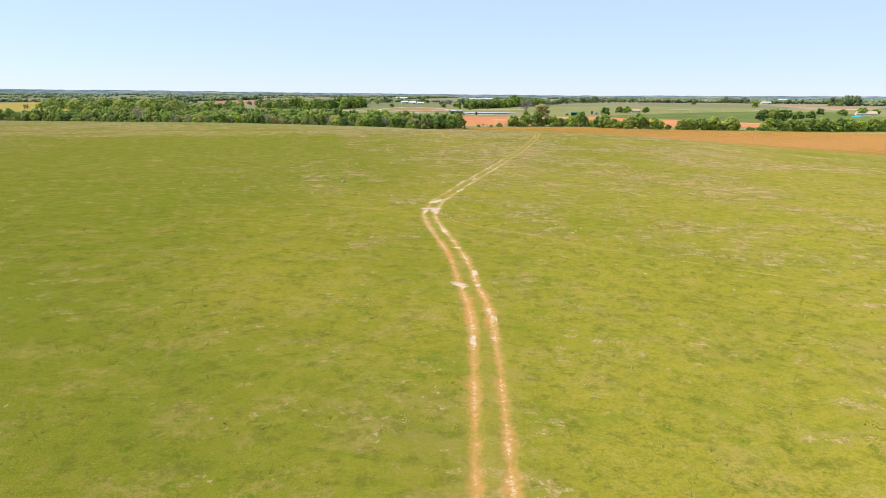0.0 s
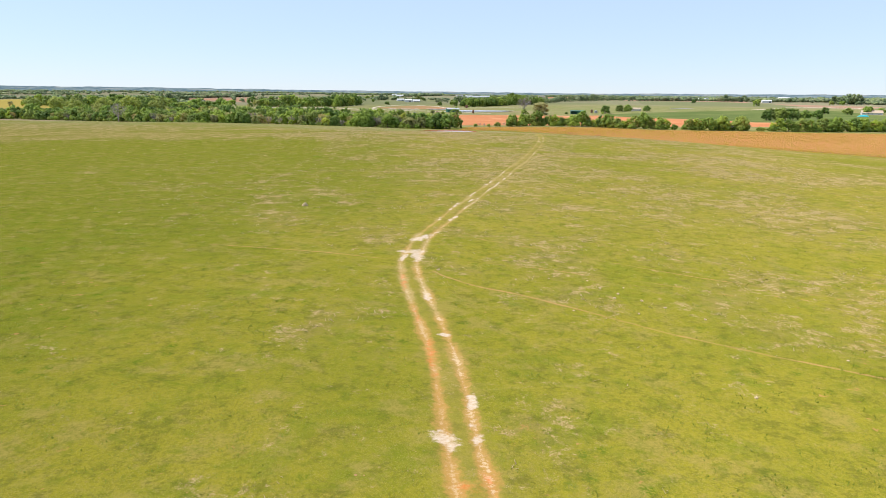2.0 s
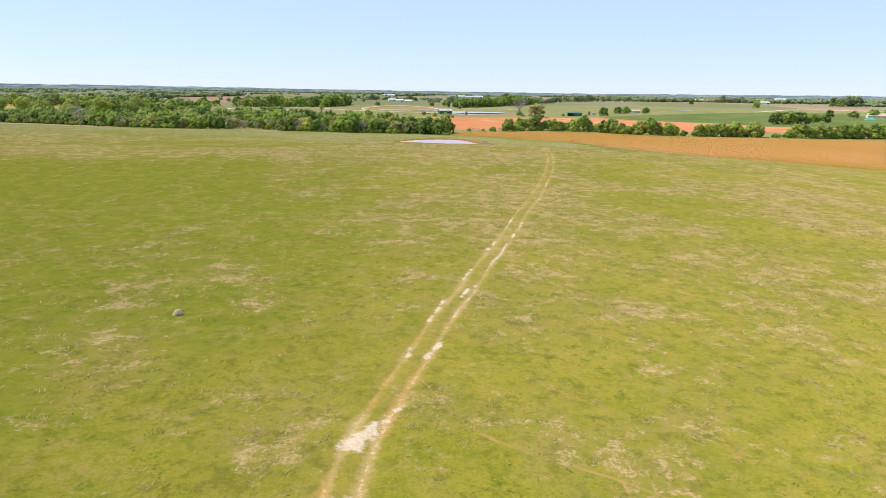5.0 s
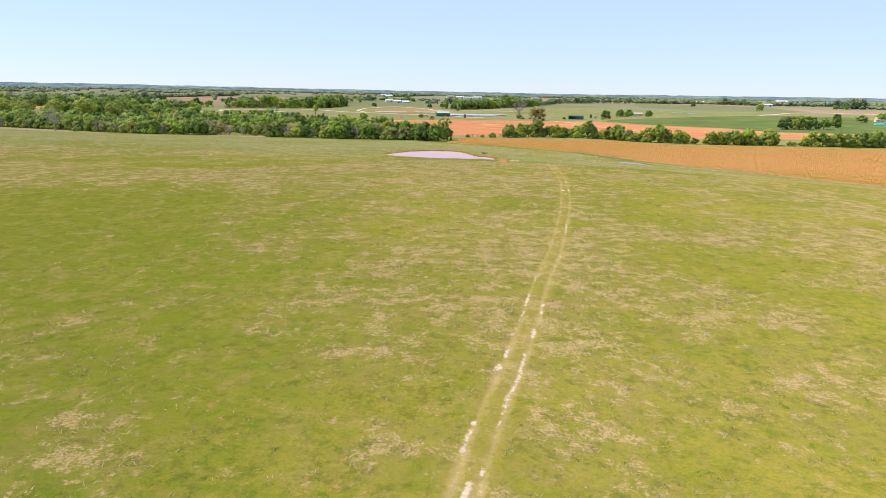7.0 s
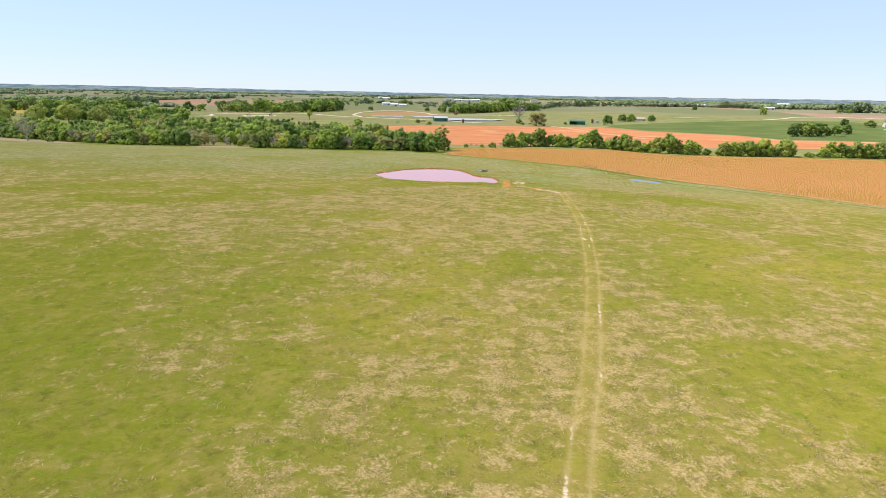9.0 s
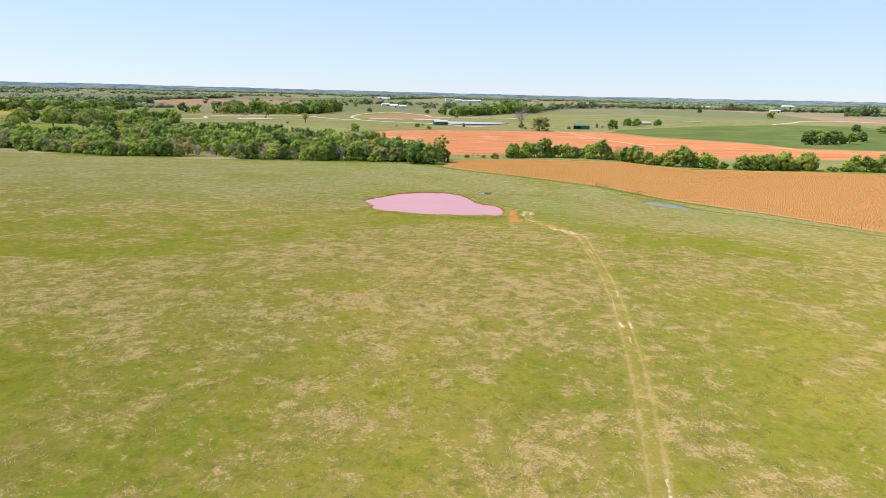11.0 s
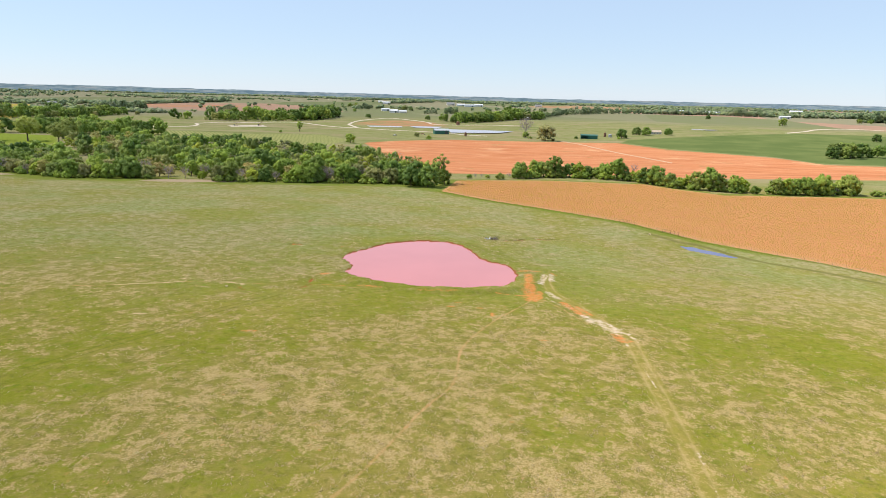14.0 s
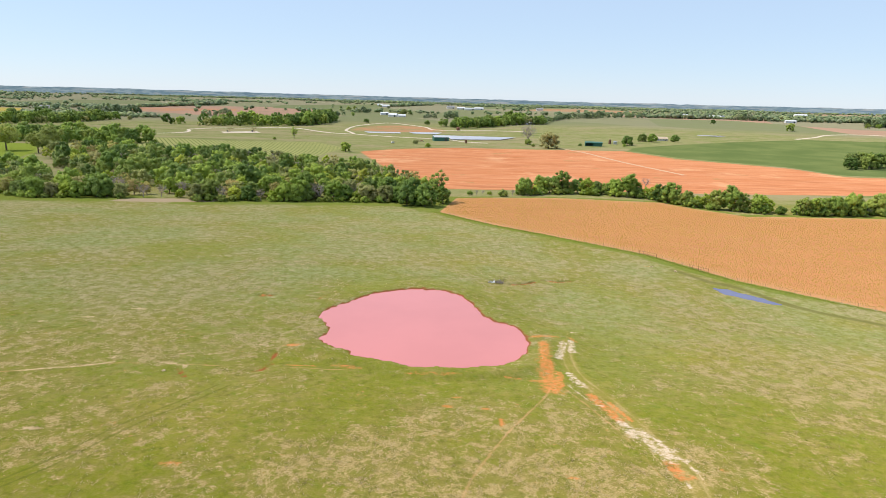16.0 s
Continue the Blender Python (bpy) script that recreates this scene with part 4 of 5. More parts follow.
def crown(blobs, leaves, size, core=0.8, squash=0.9, lean=False):
    """A crown: sprays of leaves scattered over overlapping round lumps, dense within. Corners and faces."""
    verts, quads, at = [], [], 0
    blobs = np.array(blobs)
    if core:
        for bx, by, bz, br in blobs:
            p, q = ball(np.array([bx, by, bz]), br * core, squash, 0.45, *((5, 3) if lean else (6, 4)))
            verts.append(p), quads.append(q + at)
            at += len(p)
    middle = blobs[:, :3].mean(0)
    pick = rng.choice(len(blobs), leaves, p=blobs[:, 3] ** 2 / (blobs[:, 3] ** 2).sum())
    way = rng.normal(size=(leaves, 3))
    way /= np.linalg.norm(way, axis=1)[:, None]
    way[:, 2] = np.where(way[:, 2] < -0.35, -way[:, 2], way[:, 2])
    spot = blobs[pick, :3] + way * blobs[pick, 3:4] * rng.uniform(0.72, 1.24, (leaves, 1)) * np.array([1, 1, squash])
    out = spot - middle
    out /= np.linalg.norm(out, axis=1)[:, None] + 1e-6
    face = way + 0.5 * out + np.array([0, 0, 0.25]) + rng.normal(size=(leaves, 3)) * 0.38
    face /= np.linalg.norm(face, axis=1)[:, None]
    u = np.cross(face, rng.normal(size=(leaves, 3)))
    u /= np.linalg.norm(u, axis=1)[:, None]
    v = np.cross(face, u)
    s = size * rng.uniform(0.45, 1.25, (leaves, 1))
    sag = face * s * 0.25
    leaf = np.stack([spot - u * s - sag, spot - v * s * 0.7, spot + u * s - sag, spot + v * s * 0.7], 1).reshape(-1, 3)
    verts.append(leaf)
    quads.append(np.arange(4 * leaves).reshape(-1, 4) + at)
    return np.concatenate(verts), np.concatenate(quads)


def limbs(bm, a, way, length, r, depth, spread):
    b = a + way * length
    tube(bm, a, b, r, r * 0.62, 5 if depth > 1 else 4, False)
    if depth:
        for _ in range(3 if depth > 1 else 2):
            turn = Vector(rng.normal(size=3)) * spread
            limbs(bm, a + way * length * rng.uniform(0.6, 1.0), (way + turn + Vector((0, 0, 0.15))).normalized(), length * rng.uniform(0.55, 0.8), r * 0.55, depth - 1, spread)


TREES = {
    # height, width, leaf kind, clumps, leaf size, core, label
    "oak": (10.5, 11.5, "oak", 1650, 0.35, 0.80, "broad dark green oak tree with a rounded crown"),
    "round_oak": (9.0, 9.5, "oak", 1500, 0.32, 0.82, "round dense dark green field tree"),
    "elm": (11.5, 9.5, "elm", 1600, 0.33, 0.76, "mid-green leafy elm tree"),
    "broad_elm": (9.5, 11.0, "elm", 1600, 0.34, 0.78, "spreading mid-green elm tree"),
    "lime": (8.0, 8.0, "lime", 1300, 0.29, 0.76, "bright yellow-green young tree"),
    "olive": (8.5, 8.5, "olive", 1250, 0.29, 0.66, "dull olive tree coming into leaf"),
    "gold": (8.5, 7.5, "gold", 1200, 0.26, 0.50, "yellowish tree with fresh budding leaves"),
    "tall": (15.0, 10.0, "elm", 1500, 0.33, 0.55, "tall thin green cottonwood"),
    "pecan": (20.0, 23.0, "pecan", 3800, 0.44, 0.50, "tall spreading pale green pecan tree with open crown"),
    "bush": (3.6, 4.6, "elm", 460, 0.26, 0.78, "low green bush in long grass"),
    "bare": (8.5, 7.0, "twig", 420, 0.15, 0.0, "grey leafless tree with fine twigs"),
}
first_tree, light_crown, inner_trees = {}, {}, {}


def make_tree(kind):
    tall, wide, leaf, leaves, size, core, label = TREES[kind]
    root = thing("bush" if kind == "bush" else "tree", Matrix(), label, "bush" if kind == "bush" else "tree")
    bm = bmesh.new()
    grey = kind in ("bare",)
    stem = tall * (0.32 if kind in ("pecan", "tall", "bare") else 0.22)
    tube(bm, Vector((0, 0, -0.6)), Vector((0.1, 0, stem)), tall * 0.032, tall * 0.022, 7, False)
    depth = {"bare": 4, "pecan": 2, "tall": 2, "olive": 2, "gold": 2}.get(kind, 1)
    for k in range(5 if kind != "bush" else 3):
        a = 2 * math.pi * (k + rng.random() * 0.6) / 5
        lean = 0.75 if kind != "tall" else 0.35
        limbs(bm, Vector((0.1, 0, stem * rng.uniform(0.75, 1.0))), Vector((math.cos(a) * lean, math.sin(a) * lean, 1)).normalized(), tall * rng.uniform(0.2, 0.3), tall * 0.014, depth, 0.35)
    part("trunk", bm, GREYBARK if grey else BARK, root)
    open_crown = kind in ("pecan", "tall", "bare")
    blobs = []
    count = {"pecan": 52, "tall": 26, "bush": 12}.get(kind, 38)
    middle, half = (0.57, 0.38) if open_crown else (0.48, 0.43)
    for k in range(count):
        up = 1 - 1.96 * (k + 0.5) / count
        a = k * 2.4 + rng.random() * 0.9
        deep = rng.uniform(0.50, 1.08)
        belly = math.sqrt(max(0.05, 1 - up * up)) if up > -0.1 else 0.98 + (0.55 if open_crown else 0.12) * up
        r = wide * rng.uniform(0.085, 0.165) * {"pecan": 0.72, "tall": 0.85, "bush": 1.5}.get(kind, 1.0)
        blobs.append((math.cos(a) * wide * 0.40 * belly * deep, math.sin(a) * wide * 0.40 * belly * deep, max(tall * (middle + half * up * min(deep, 1)), r * 0.6), r))
    ob = new("crown", big_mesh("crown", *crown(blobs, leaves, size, core), LEAF[leaf]))
    ob.parent = root
    light_crown[kind] = crown([(*q[:3], q[3] * 1.25) for q in blobs[::2]], int(leaves * 0.18), size * 1.5, core, lean=True)
    return root


def plant(kind, x, y, scale=1.0, group="", squat=1.0):
    m = Matrix.LocRotScale((x, y, ground_at(x, y) - 0.1), Euler((0, 0, rng.uniform(0, 6.28))), (scale, scale, scale * squat))
    if kind not in first_tree:
        first_tree[kind] = make_tree(kind)
        first_tree[kind].matrix_basis = m
        return tagged(first_tree[kind], group=group)
    src = first_tree[kind]
    ob = copy_thing(src, m @ Matrix.Diagonal((*(1 / s for s in src.scale), 1)))
    return tagged(ob, group=group)


def plant_inner(kind, x, y, scale, squat):
    """A tree within a wood, of which little more than the top is seen."""
    inner_trees.setdefault(kind, []).append((x, y, ground_at(x, y) - 0.1, scale, scale * squat, rng.uniform(0, 6.28)))


def build_inner(label, leaf=""):
    for kind, spots in inner_trees.items():
        p, q = light_crown[kind]
        verts, quads, tints = [], [], []
        for k, (x, y, z, s, sz, a) in enumerate(spots):
            c, d = math.cos(a) * s, math.sin(a) * s
            verts.append(np.stack([p[:, 0] * c - p[:, 1] * d + x, p[:, 0] * d + p[:, 1] * c + y, p[:, 2] * sz + z], -1))
            quads.append(q + k * len(p))
            tints.append(np.full(len(p), rng.random(), np.float32))
        me = big_mesh("wood_interior", np.concatenate(verts), np.concatenate(quads), LEAF[leaf or TREES[kind][2]])
        me.attributes.new("tint", "FLOAT", "POINT").data.foreach_set("value", np.concatenate(tints))
        tagged(new("wood_interior", me), label, "trees", kind="stuff")


def weighted(names, chances):
    return names[int(rng.choice(len(names), p=np.array(chances) / sum(chances)))]


def fill(area, spacing, kinds, chances, lo, hi, avoid=()):
    p = np.array(area)
    (x0, y0), (x1, y1) = p.min(0), p.max(0)
    for y in np.arange(y0, y1, spacing):
        for x in np.arange(x0, x1, spacing):
            qx, qy = x + rng.uniform(-0.45, 0.45) * spacing, y + rng.uniform(-0.45, 0.45) * spacing
            a, b = np.array([qx]), np.array([qy])
            if from_area(a, b, area)[0] < 0 and all(from_area(a, b, z)[0] > 3 for z in avoid):
                plant_inner(weighted(kinds, chances), qx, qy, rng.uniform(lo, hi), rng.uniform(0.88, 1.12))


MIXED = ["oak", "round_oak", "elm", "broad_elm", "lime", "olive", "gold", "bare"]
WOOD_GROUP = "trees of the creek wood"
# front row of the wood, then its depth
for line in (WOOD_FRONT_WEST, WOOD_FRONT_EAST[:-1]):
    p = np.array(line, float)
    run = np.r_[0, np.cumsum(np.hypot(*np.diff(p, axis=0).T))]
    for s in np.arange(0, run[-1], 6.4):
        x, y = np.interp(s, run, p[:, 0]), np.interp(s, run, p[:, 1])
        low = float(np.interp(x, [-330, -260, -170, -60], [0.88, 0.98, 1.04, 1.10]))
        plant(weighted(MIXED, [2.8, 2.0, 3, 2.4, 1.6, 3.0, 0.7, 2.0]), x + rng.uniform(-1.5, 1.5), y + rng.uniform(1, 5), rng.uniform(0.72, 1.2) * low, WOOD_GROUP)
        plant(weighted(MIXED, [3, 2, 4, 3, 1.5, 2, 0.6, 0.6]), x + rng.uniform(-2, 2), y + rng.uniform(9, 15), rng.uniform(0.85, 1.4) * low, WOOD_GROUP)
        if rng.random() < 0.7:
            plant("bush", x + rng.uniform(-2, 2), y - rng.uniform(0.5, 2.0), rng.uniform(0.7, 1.2), "bushes along the wood")
fill([(-372, 800), (-332, 736), (-280, 676), (-230, 622), (-204, 592), (-168, 583), (-142, 573), (-40, 597), (-8, 594), (-8, 612), (-26, 650), (-62, 730), (-110, 768), (-190, 776), (-260, 805), (-330, 840)], 11.3, MIXED, [3.4, 2.4, 3.4, 2.6, 2.4, 3.8, 1.8, 2.4], 0.70, 1.55, [CLEARING])
fill([(-480, 668), (-350, 626), (-250, 580), (-200, 580), (-255, 630), (-300, 668), (-345, 688), (-470, 715)], 11.0, MIXED, [3.4, 2.2, 4, 3, 2.0, 3.2, 1, 1.8], 0.85, 1.45, [CLEARING])
fill([(-500, 900), (-430, 905), (-350, 880), (-330, 930), (-420, 985), (-510, 985)], 13.0, ["oak", "round_oak", "elm", "broad_elm"], [4, 3, 2, 2], 1.1, 1.9)
for kind, x, y, sc in (("bare", -166, 562, 1.0), ("bare", -158, 566, 0.9), ("lime", -148, 566, 0.7), ("olive", -140, 570, 0.9), ("bare", -150, 575, 1.1), ("lime", -132, 560, 0.8), ("bare", -134, 567, 0.8), ("elm", -160, 580, 0.9), ("gold", -170, 574, 0.9)):
    plant(kind, x, y, sc, WOOD_GROUP)
build_inner("crowns of the trees deep in the creek wood")
plant("tall", -10.5, 588, 1.25, WOOD_GROUP)
plant("elm", -7.5, 581, 0.95, WOOD_GROUP)
plant("round_oak", -17.0, 571, 1.45, WOOD_GROUP)
plant("round_oak", -27.0, 573, 1.3, WOOD_GROUP)
plant("bare", -294, 562, 2.1, WOOD_GROUP)
plant("bush", -276, 558, 1.1, "bushes along the wood")
for x, y, s in ((-412, 806, 1.0), (-383, 826, 0.95), (-372, 790, 0.8), (-442, 800, 0.9), (-470, 790, 0.9), (-456, 765, 0.8), (-432, 772, 0.65), (-500, 800, 0.9), (-540, 815, 0.9)):
    plant("pecan", x, y, s * 1.2, "pecans beyond the clearing")

# hedgerow between the two red fields
HEDGE = "hedgerow between the fields"
hedge_line = np.array([(26, 615), (48, 622), (70, 628), (95, 625), (118, 612), (127, 592), (140, 578), (160, 572), (190, 568), (228, 578), (300, 584), (400, 600), (520, 630)], float)
run = np.r_[0, np.cumsum(np.hypot(*np.diff(hedge_line, axis=0).T))]
for s in np.arange(16, run[-1], 6.0):
    x, y = np.interp(s, run, hedge_line[:, 0]), np.interp(s, run, hedge_line[:, 1])
    gap = lumps(np.array([s]), np.array([3.0]), 26, 41, 2)[0]
    if gap > 0.22 or s < 150:
        plant(weighted(["oak", "round_oak", "elm", "broad_elm", "lime"], [1.6, 2.4, 3, 3, 3]), x + rng.uniform(-1, 1), y + rng.uniform(0, 5), rng.uniform(0.8, 1.4), HEDGE)
    plant("bush", x + rng.uniform(-3, 3), y + rng.uniform(-2, 1), rng.uniform(0.9, 1.5), HEDGE)
plant("bush", 28, 612, 1.25, HEDGE)
plant("bush", 8, 616, 0.8, HEDGE)
plant("bush", 20, 618, 0.7, HEDGE)
for x, y, sc in ((12, 616, 0.45), (16, 618, 0.40), (34, 617, 0.55), (222, 576, 0.6), (262, 583, 0.55)):
    plant("bare", x, y, sc, HEDGE)
plant("bare", 128, 664, 1.0)
# oaks on the green crop and single trees about the farms
for x, y, s in ((370, 840, 1.2), (380, 856, 1.5), (392, 848, 1.6), (404, 862, 1.55), (417, 870, 1.5), (430, 866, 1.3), (398, 874, 1.5), (466, 905, 1.25)):
    plant("oak", x, y, s, "clump of oaks in the crop")
SINGLE = "single trees in the far pasture"
for kind, x, y, s in (("elm", -117, 896, 1.25), ("tall", -212, 1056, 1.05), ("bare", 92, 1085, 3.5), ("bush", 92, 1082, 2.2), ("olive", 112, 1030, 3.4), ("round_oak", 160, 1076, 0.6), ("round_oak", 226, 1096, 1.9), ("bush", 218, 1078, 1.1),
                      ("round_oak", 264, 1160, 1.7), ("round_oak", 275, 1152, 1.8), ("round_oak", 310, 1160, 1.5), ("oak", -184, 1515, 1.1), ("round_oak", -61, 1487, 1.3), ("oak", -28, 1440, 1.9), ("elm", 650, 1512, 1.9), ("elm", -259, 1807, 1.1), ("oak", -323, 2119, 1.5), ("elm", -306, 2128, 1.5), ("round_oak", -367, 2232, 1.0), ("round_oak", 595, 1759, 1.4), ("elm", 932, 1726, 1.4), ("oak", 970, 1745, 1.4), ("olive", -523, 1211, 0.9), ("olive", -618, 1430, 1.2), ("oak", -695, 1398, 1.1), ("olive", -146, 1850, 1.4), ("pecan", -136, 1834, 0.9), ("oak", -126, 1914, 1.2), ("olive", -13, 1847, 1.6), ("bush", -36, 989, 1.5), ("olive", -54, 1034, 0.9),
                      ("bush", -382, 1018, 1.0), ("bush", -231, 1033, 0.9), ("round_oak", 599, 1135, 1.6), ("oak", 618, 1102, 1.5), ("broad_elm", 663, 1126, 1.9), ("oak", 700, 1150, 1.4), ("elm", 715, 1130, 1.3), ("bush", 95, 1052, 1.1)):
    plant(kind, x, y, s, SINGLE, 1.0 if kind in ("tall", "pecan", "bare", "bush") else 0.78)


def far_wood(name, spots, material, label):
    """Distant woodland: many lumpy crowns in one piece."""
    verts, quads, tints, at = [], [], [], 0
    for x, y, h, w, z in spots:
        tint = rng.random()
        for k in range(2 if y > 2400 else 3):
            c = np.array([x + rng.uniform(-0.38, 0.38) * w, y + rng.uniform(-0.38, 0.38) * w, z + h * (0.30 + 0.12 * k)])
            p, q = ball(c, w * rng.uniform(0.26, 0.42), 0.85 * h / w, 0.35, 5, 3)
            verts.append(p), quads.append(q + at)
            tints.append(np.full(len(p), tint, np.float32))
            at += len(p)
    me = big_mesh(name, np.concatenate(verts), np.concatenate(quads), material)
    me.attributes.new("tint", "FLOAT", "POINT").data.foreach_set("value", np.concatenate(tints))
    return tagged(new(name, me), label, "woods", kind="stuff")


def strip(pts, spacing, deep, lo, hi):
    p = np.array(pts, float)
    run = np.r_[0, np.cumsum(np.hypot(*np.diff(p, axis=0).T))]
    out = []
    for s in np.arange(0, run[-1], spacing):
        for _ in range(max(1, int(deep / 9))):
            big = rng.uniform(lo, hi) * (0.6 + 0.7 * grain(np.array([s]), np.array([deep]), 45, 91)[0])
            if rng.random() < 0.86:
                out.append((np.interp(s, run, p[:, 0]) + rng.uniform(-6, 6), np.interp(s, run, p[:, 1]) + rng.uniform(-0.15, 1) * deep * (0.3 + grain(np.array([s]), np.array([7.0]), 60, 93)[0]), big, big * rng.uniform(0.8, 1.3)))
    q = np.array(out)
    return np.column_stack([q, land(q[:, 0], q[:, 1])])


def woods(lines, label, leaf=""):
    """Woods along lines: each with its depth, spacing and least and greatest size of tree."""
    inner_trees.clear()
    for line, deep, step, lo, hi in lines:
        p = np.array(line, float)
        run = np.r_[0, np.cumsum(np.hypot(*np.diff(p, axis=0).T))]
        for s in np.arange(0, run[-1], step):
            for back in np.arange(0, deep, 24.0):
                x, y = np.interp(s, run, p[:, 0]) + rng.uniform(-5, 5), np.interp(s, run, p[:, 1]) + back + rng.uniform(0, 14)
                plant_inner(weighted(["oak", "round_oak", "elm", "broad_elm", "olive"], [4, 3, 4, 3, 2]), x, y, rng.uniform(lo, hi) * (0.65 + 0.6 * grain(np.array([x]), np.array([y]), 40, 97)[0]), rng.uniform(0.85, 1.15))
    build_inner(label, leaf)


woods([
    ([(-430, 1290), (-384, 1300), (-340, 1318), (-303, 1341), (-271, 1390), (-253, 1440)], 150, 12.0, 0.7, 2.4),
    ([(-9, 1380), (19, 1393), (39, 1406), (72, 1460), (104, 1512), (170, 1546)], 50, 9.0, 1.5, 2.4),
    ([(-820, 1165), (-702, 1202), (-664, 1224), (-638, 1290)], 150, 13.0, 1.0, 2.0),
    ([(-500, 1310), (-470, 1326)], 24, 9.0, 0.8, 1.5),
], "crowns of dark woods beyond the hay field and ponds")
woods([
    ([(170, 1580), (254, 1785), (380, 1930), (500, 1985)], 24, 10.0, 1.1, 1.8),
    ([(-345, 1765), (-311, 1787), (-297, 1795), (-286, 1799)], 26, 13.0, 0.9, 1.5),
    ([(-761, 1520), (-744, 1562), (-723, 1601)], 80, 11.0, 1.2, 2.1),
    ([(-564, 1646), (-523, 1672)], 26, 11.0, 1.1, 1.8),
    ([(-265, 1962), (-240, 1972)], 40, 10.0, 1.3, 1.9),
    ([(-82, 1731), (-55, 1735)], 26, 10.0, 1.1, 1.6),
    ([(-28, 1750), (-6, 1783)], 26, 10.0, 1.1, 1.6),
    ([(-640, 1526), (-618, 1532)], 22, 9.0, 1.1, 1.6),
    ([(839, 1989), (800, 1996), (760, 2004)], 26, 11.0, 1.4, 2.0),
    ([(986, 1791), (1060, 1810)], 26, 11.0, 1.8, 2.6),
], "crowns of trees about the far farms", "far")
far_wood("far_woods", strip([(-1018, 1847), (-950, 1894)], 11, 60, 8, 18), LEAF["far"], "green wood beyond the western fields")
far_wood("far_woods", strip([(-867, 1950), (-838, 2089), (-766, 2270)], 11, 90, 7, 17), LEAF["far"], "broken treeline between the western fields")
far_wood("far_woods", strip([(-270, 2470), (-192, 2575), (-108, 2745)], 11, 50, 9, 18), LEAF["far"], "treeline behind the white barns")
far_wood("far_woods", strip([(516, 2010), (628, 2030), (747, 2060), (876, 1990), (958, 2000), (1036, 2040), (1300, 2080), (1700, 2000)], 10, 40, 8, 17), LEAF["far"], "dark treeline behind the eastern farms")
n_far = 30000
r = 1500 * (4000 / 1500) ** rng.random(n_far)
a = rng.uniform(-0.72, 0.72, n_far)
fx, fy = r * np.sin(a), 150 + r * np.cos(a)
mask = 0.6 * lumps(fx * 0.22, fy, 190, 51, 4) + 0.4 * lumps(fx * 0.5, fy, 60, 55, 3) + 0.09 * smooth(fy, 2300, 3600) + 0.04 * smooth(fx, 350, 700) * smooth(fy, 2050, 2300)
ok = (mask > 0.615 - 0.2 * (rng.random(n_far) < 0.012)) & (fy < 3980) & (from_area(fx, fy, BARE_NORTH) > 10) & (from_area(fx, fy, BARE_WEST) > 10) & (from_area(fx, fy, GOLD_WEST) > 10) & ~((fx > -560) & (fx < 1000) & (fy < 2000)) & ~((fx > -380) & (fx < 760) & (fy < 2950) & (rng.random(n_far) < 0.75))
fx, fy = fx[ok], fy[ok]
fz = land(fx, fy)
tall = rng.uniform(5, 13, len(fx))
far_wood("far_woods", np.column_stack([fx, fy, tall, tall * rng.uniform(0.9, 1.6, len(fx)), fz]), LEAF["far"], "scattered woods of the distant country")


# ---- the last hills: a backdrop with blue haze painted into its colours ----
turn_by = np.linspace(-0.85, 0.85, 1800)
hx, hy = 4850 * np.sin(turn_by), 4850 * np.cos(turn_by)
hz = np.interp(hx, [-3600, -2200, -300, 900, 2200, 3600], [33, 30, 18, 17, 23, 25]) + 7 * (lumps(hx, 0 * hx + 5, 1500, 81, 3) - 0.5) + 8 * (lumps(hx, 0 * hx, 70, 83, 4) - 0.5)
hv = np.concatenate([np.stack([hx, hy, 0 * hx - 70], -1), np.stack([hx, hy, hz], -1)])
hi = np.arange(1799)
hills = Nodes("hazy_glow_distance")
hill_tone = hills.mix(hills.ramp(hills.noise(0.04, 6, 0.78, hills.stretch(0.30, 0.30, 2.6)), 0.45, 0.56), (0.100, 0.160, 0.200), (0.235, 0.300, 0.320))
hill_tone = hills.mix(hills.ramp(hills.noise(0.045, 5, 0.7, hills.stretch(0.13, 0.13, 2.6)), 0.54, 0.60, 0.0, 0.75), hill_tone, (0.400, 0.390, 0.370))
# emission stands in for daylight that the upright sheet does not catch
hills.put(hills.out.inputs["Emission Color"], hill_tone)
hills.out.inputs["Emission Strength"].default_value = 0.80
HAZEHILLS = hills.finish((0.120, 0.150, 0.170), 0.95)
tagged(new("backdrop", big_mesh("backdrop", hv, np.stack([hi, hi + 1, hi + 1801, hi + 1800], -1), HAZEHILLS)), "low hills on the horizon, a glowing sheet blued with painted haze", "backdrop", kind="structure")


# ---- farm buildings ----
def windows_on(parent, w, d, h, count):
    for k in range(count):
        x = -w / 2 + w * (k + 0.5) / count
        frame_bm = boxed(x - 0.7, x + 0.7, -d / 2 - 0.08, -d / 2 + 0.02, h * 0.35, h * 0.75)
        win = part("window", frame_bm, WHITESTEEL, parent)
        part("pane", boxed(x - 0.58, x + 0.58, -d / 2 - 0.10, -d / 2 - 0.07, h * 0.39, h * 0.71), GLASS, win)


